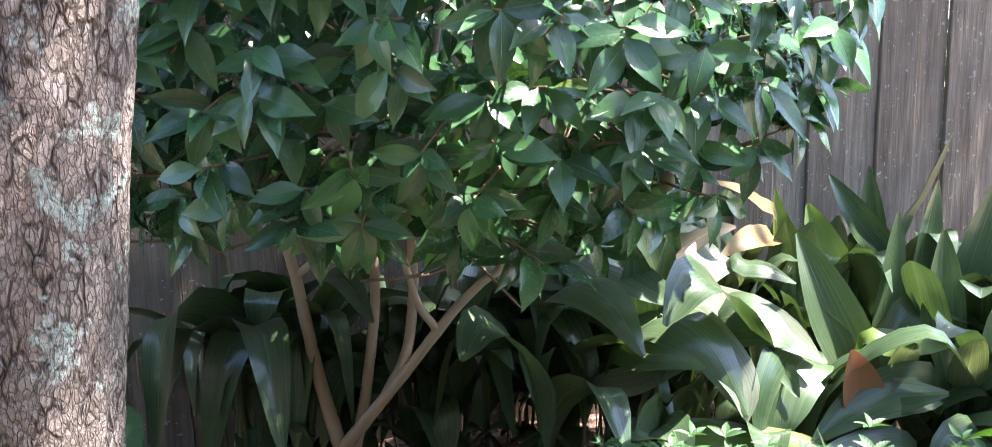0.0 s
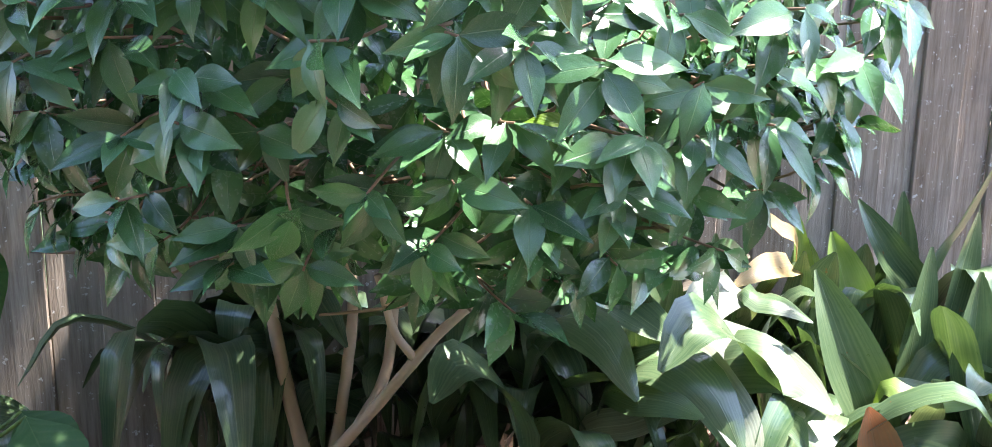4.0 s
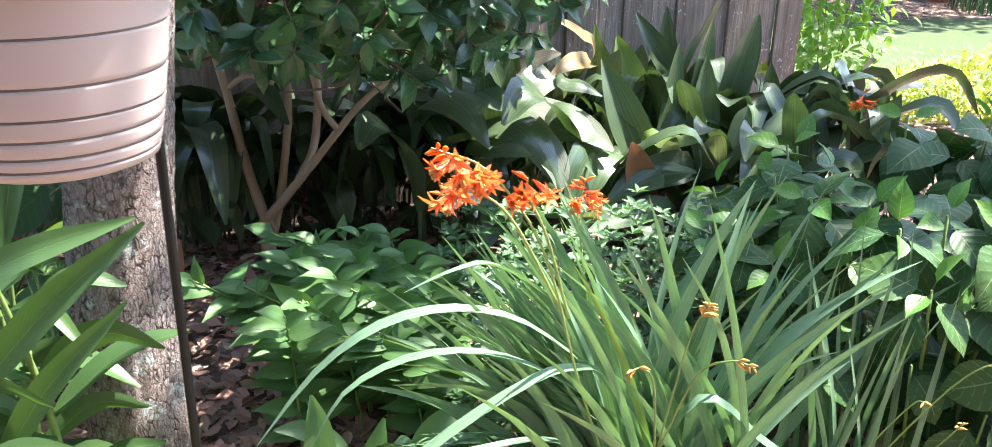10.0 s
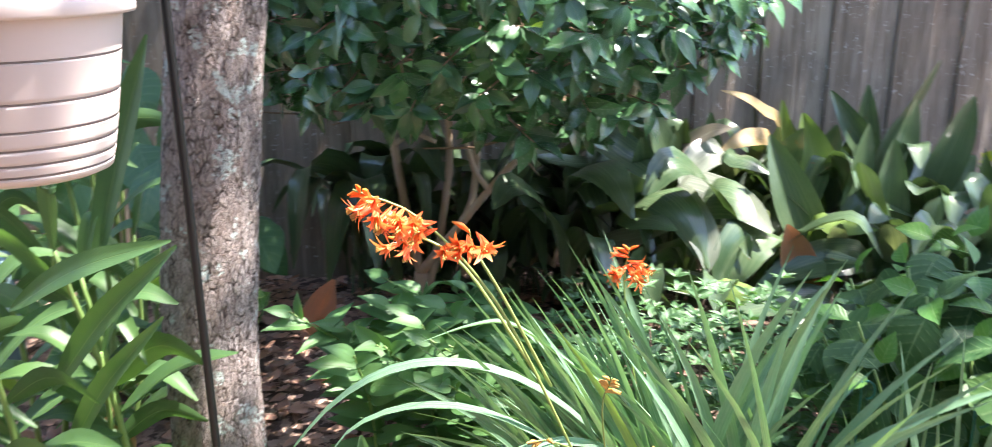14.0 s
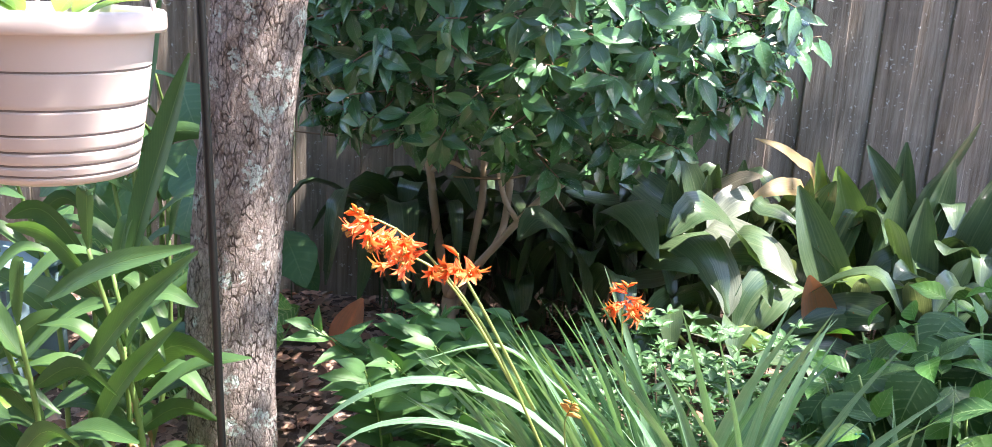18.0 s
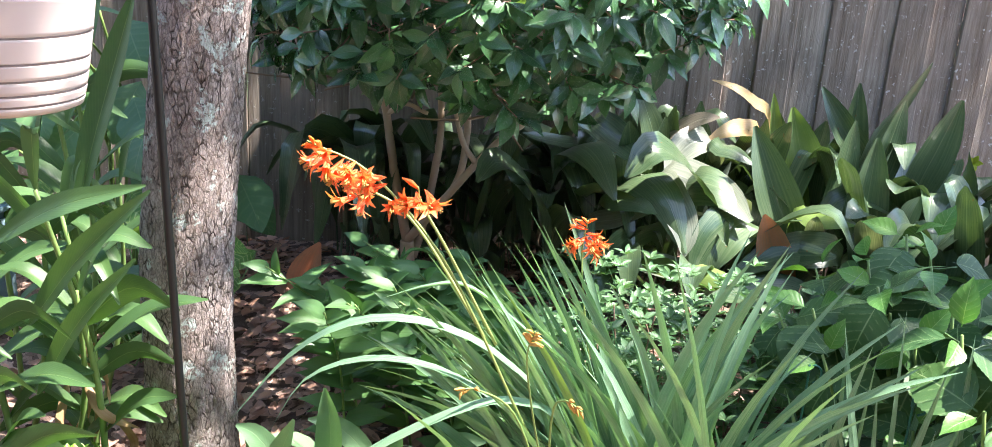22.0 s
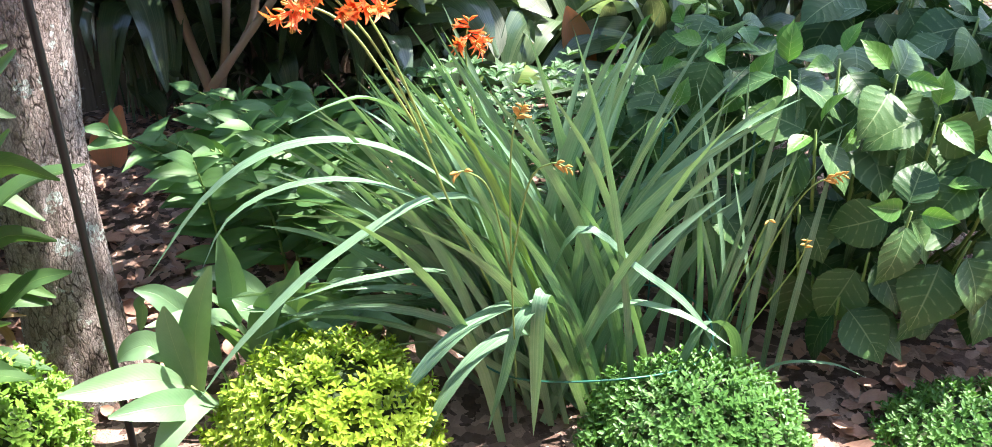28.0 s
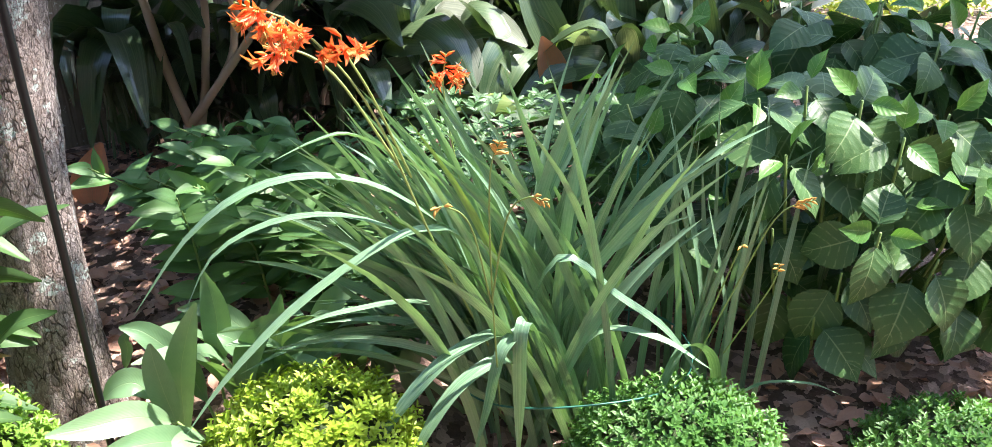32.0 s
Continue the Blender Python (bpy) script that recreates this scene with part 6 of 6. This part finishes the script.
def build_distance():
    k = [leaf_data(0.5, 0.4, 0.2, n=5) for _ in range(4)]
    leafy("golden_shrub", "low golden-yellow shrub in full sun by the lawn", "shrub", (3.15, 3.75, 0.14), (0.55, 0.30, 0.17), 380, 5, 0.045, GOLD, k, gap=-0.6)
    leafy("climbing_vine", "bright green vine growing at the end of the fence", "vine", (2.14, 3.34, 0.72), (0.25, 0.16, 0.80), 420, 4, 0.062, VINE, k, gap=-0.75)
    palm = tagged(holder("sago_palm", (4.75, 7.6, 0)), "dark sago palm with arching fronds beyond the lawn", "palm")
    for i in range(46):
        a, up = rng.random() * 6.28, rng.uniform(-0.1, 0.95)
        d = np.array((math.cos(a), math.sin(a), up))
        p0 = np.array((4.75, 7.6, 0.45))
        pts = [p0, p0 + d * 0.55, p0 + d * (1.0, 1.0, 0.7) * 1.1 + (0, 0, -0.16)]
        c = curve_points(pts, 24)
        vs, fs, us, base = [], [], [], 0
        for j in range(3, 24):
            t = unit(c[min(23, j + 1)] - c[j - 1])
            sd = unit(np.cross(t, (0, 0, 1)))
            for sg in (-1, 1):
                e = c[j] + (sd * sg + t * 0.5) * 0.19 * math.sin(math.pi * (j / 26) ** 0.8)
                v, f, uv = ribbon_data([c[j], (c[j] + e) / 2 + (0, 0, 0.01), e], 0.022, t, 0.1, 4, "lance", cols=1)
                vs.append(v)
                fs += [tuple(q + base for q in x) for x in f]
                us.append(uv)
                base += len(v)
        child("frond", mesh_of("frond", np.vstack(vs), fs, FARLEAF, np.vstack(us)), palm)
    child("trunk", tube("trunk", [(4.75, 7.6, -0.1), (4.75, 7.6, 0.5)], [0.18, 0.15], BARK, 8, 12, 0.2), palm)
    for i, (x, y, s) in enumerate([(4.6, 9.3, 1.0), (6.6, 8.9, 1.0), (8.6, 8.8, 1.2), (3.0, 10.0, 1.4), (11.5, 10.0, 1.5), (6.5, 11.0, 1.7), (9.0, 11.5, 1.8), (13.5, 9.5, 1.5)]):
        leafy("background_shrub", "dark green shrub at the far edge of the lawn", "shrub", (x, y, 0.7 * s), (1.1 * s, 0.8 * s, 0.85 * s), 260, 7, 0.13, FARLEAF, k, gap=-0.5, group="background shrubs")
    # Tree out of view, added so that its crown darkens the far bed.
    shade = tagged(holder("added_shade_tree", (8.6, 10.6, 0.0)), "unseen broad tree added to shade the far bed", "tree")
    child("trunk", tube("trunk", [(8.6, 10.6, -0.2), (8.5, 10.5, 1.5), (8.3, 10.2, 3.2)], [0.22, 0.18, 0.14], BARK, 14, 14, 0.1), shade)
    for q in range(6):
        a = q * 1.05 + 0.3
        child("limb", tube("limb", [(8.3, 10.2, 3.0), (8.3 + 1.2 * math.cos(a), 9.8 + 1.0 * math.sin(a), 3.9), (8.2 + 2.4 * math.cos(a), 9.3 + 1.8 * math.sin(a), 4.4)], [0.09, 0.05, 0.02], BARK, 10, 8, 0.1), shade)
    poses = []
    for _ in range(520):
        cc = np.array((rng.uniform(4.6, 12.0), rng.uniform(6.9, 11.5), rng.uniform(3.6, 5.0)))
        for _ in range(9):
            poses.append(aim(cc + rng.normal(0, 0.2, 3), rng.normal(0, 1, 3) * (1, 1, 0.4), rng.normal(0, 0.4, 3) + (0, 0, 1), rng.uniform(0.15, 0.22)))
    child("crown", joined("crown", k[:2], poses, CROWN), shade, kind="stuff")
    mondo = tagged(holder("monkey_grass", (6.6, 7.4, 0.0)), "dark monkey grass edging the far bed", "grass", kind="stuff")
    vs, fs, us, base = [], [], [], 0
    for _ in range(900):
        b = np.array((rng.uniform(5.6, 8.4), rng.uniform(7.2, 7.8), -0.01))
        a, r = rng.random() * 6.28, rng.uniform(0.08, 0.2)
        v, f, uv = ribbon_data([b, b + (math.cos(a) * r * 0.4, math.sin(a) * r * 0.4, 0.2), b + (math.cos(a) * r, math.sin(a) * r, rng.uniform(0.12, 0.26))], 0.012, (-math.sin(a), math.cos(a), 0), 0.1, 5, "blade", cols=1)
        vs.append(v)
        fs += [tuple(q + base for q in x) for x in f]
        us.append(uv)
        base += len(v)
    child("grass_tufts", mesh_of("grass_tufts", np.vstack(vs), fs, FARLEAF, np.vstack(us)), mondo, kind="stuff")
    pot = tagged(holder("terracotta_pot", (5.8, 8.15, 0.0)), "terracotta pot standing before the far shrubs", "plant pot")
    v, f = lathe([(0.0, 0.0), (0.10, 0.0), (0.145, 0.24), (0.165, 0.24), (0.165, 0.29), (0.145, 0.29), (0.13, 0.2)], 40)
    child("pot_body", mesh_of("pot_body", v, f, TERRACOTTA), pot, m=Matrix.Translation((5.8, 8.15, 0.0)))
    pale = tagged(holder("cast_iron_plant", (1.98, 2.62, 0)), "cast-iron plant leaves arching in full sun, glare painted white", "plant", group="cast-iron plants")
    for pts, w in [([(1.90, 2.66, 0.0), (1.88, 2.62, 0.30), (1.95, 2.60, 0.44), (2.07, 2.58, 0.475), (2.16, 2.57, 0.46)], 0.085), ([(1.92, 2.64, 0.0), (1.92, 2.6, 0.25), (1.99, 2.57, 0.36), (2.10, 2.55, 0.38)], 0.07), ([(2.0, 2.7, 0.0), (2.02, 2.7, 0.3), (2.03, 2.68, 0.5)], 0.08), ([(1.86, 2.7, 0.0), (1.8, 2.66, 0.3), (1.78, 2.62, 0.52)], 0.08)]:
        child("leaf", ribbon("leaf", pts, w, (0.1, 0.9, 0.5) if len(pts) > 3 else (1, 0.2, 0), GLARE_WHITE if len(pts) > 3 else CAST_IRON, shape="stalked", n=14, fold=0.2, cols=2), pale)
    yel = tagged(holder("yellow_flower", (1.53, 2.72, 0.0)), "small yellow flower among the leaves at the fence", "flower")
    child("stalk", tube("stalk", [(1.54, 2.74, 0.0), (1.53, 2.72, 0.5)], [0.003, 0.002], STEM_GREEN, 6, 6), yel)
    for q in range(5):
        a = q * 1.257
        child("petal", ribbon("petal", [(1.53, 2.72, 0.5), (1.53 + 0.014 * math.cos(a), 2.71, 0.51 + 0.014 * math.sin(a)), (1.53 + 0.03 * math.cos(a), 2.705, 0.51 + 0.03 * math.sin(a))], 0.02, (-math.sin(a), 0, math.cos(a)), GOLD, shape="lance", n=6, cols=1), yel)
    pink = tagged(holder("rose_flower", (0.22, 0.98, 0.0)), "small pale pink flower low among the stems", "flower")
    child("stalk", tube("stalk", [(0.23, 1.0, -0.12), (0.22, 0.985, 0.02)], [0.003, 0.002], STEM_GREEN, 6, 6), pink)
    for q in range(7):
        a = q * 0.9
        child("petal", ribbon("petal", [(0.22, 0.98, 0.02), (0.22 + 0.010 * math.cos(a), 0.97, 0.03 + 0.010 * math.sin(a)), (0.22 + 0.021 * math.cos(a), 0.965, 0.028 + 0.021 * math.sin(a))], 0.016, (-math.sin(a), 0, math.cos(a)), PINK, shape="lance", n=6, cols=1), pink)
    red = tagged(holder("crocosmia_plant", (1.62, 2.1, 0)), "small crocosmia with orange-red flowers among cast-iron leaves", "plant", group="crocosmia")
    flower_spray(red, [(1.66, 2.12, 0.02), (1.63, 2.09, 0.38), (1.60, 2.06, 0.57)], 6, 1, start=0.86, size=0.04)
    for k2 in range(5):
        b = np.array((1.66 + rng.normal(0, 0.03), 2.13, 0))
        child("blade", ribbon("blade", [b, b + (rng.normal(0, 0.04), 0, 0.3), b + (rng.normal(0, 0.12), rng.normal(0, 0.05), 0.5)], 0.018, (1, 0.3, 0), BLADE, n=9, cols=1), red)


build_distance()


# ---- left of the trunk ----
def build_left():
    k = [leaf_data(0.72, 0.5, 0.15, 0.9, 1.2, 9, 0, 0.08, 0.05, 0.1) for _ in range(4)]
    v = tagged(holder("caladium", (-1.05, 1.55, -0.05)), "variegated lime and cream caladium leaves by the fence", "plant")
    poses = []
    for _ in range(46):
        p = np.array((rng.uniform(-1.35, -0.72), rng.uniform(1.3, 1.75), rng.uniform(0.05, 0.42)))
        a = rng.random() * 6.28
        poses.append(aim(p, (math.cos(a), math.sin(a) - 0.4, -0.25), (0, -0.6, 0.8), rng.uniform(0.09, 0.14)))
        child("stalk", tube("stalk", [(p[0] * 0.3 - 0.72, p[1] * 0.3 + 1.08, -0.05), (p + (-0.72, 1.08, 0)) / 2 * (1, 1, 0.9), p], [0.003, 0.002], STEM_GREEN, 6, 5), v)
    leaves_on(v, "leaf", k, poses, VARIEGATED)
    b = tagged(holder("elephant_ear", (-1.3, 1.7, -0.03)), "broad blue-green leaves growing against the fence", "plant")
    poses = []
    for _ in range(44):
        p = np.array((rng.uniform(-1.95, -0.85), rng.uniform(1.5, 1.95), rng.uniform(0.2, 0.95)))
        a = rng.random() * 6.28
        poses.append(aim(p, (math.cos(a) * 0.7, -0.5, -0.5), (rng.normal(0, 0.3), -0.7, 0.7), rng.uniform(0.16, 0.24)))
        child("stalk", tube("stalk", [(p[0] * 0.4 - 0.8, 1.78, -0.05), (p[0] * 0.7 - 0.4, 1.85, p[2] * 0.7), p], [0.006, 0.004], STEM_GREEN, 8, 6), b)
    leaves_on(b, "leaf", k, poses, BROAD)
    box = tagged(holder("plastic_tub", (-1.75, 1.45, -0.08)), "grey-blue plastic tub half hidden behind the ginger", "tub")
    bm = bmesh.new()
    bmesh.ops.create_cube(bm, size=1, matrix=Matrix.Translation((-1.75, 1.45, 0.12)) @ Matrix.Diagonal((0.4, 0.3, 0.36, 1)))
    bmesh.ops.bevel(bm, geom=bm.edges[:], offset=0.03, segments=3, affect="EDGES")
    part("tub_body", bm, TEAL, box)
    bm = bmesh.new()
    bmesh.ops.create_cube(bm, size=1, matrix=Matrix.Translation((-1.75, 1.45, 0.31)) @ Matrix.Diagonal((0.44, 0.34, 0.03, 1)))
    bmesh.ops.bevel(bm, geom=bm.edges[:], offset=0.01, segments=2, affect="EDGES")
    part("rim", bm, TEAL, box)


build_left()
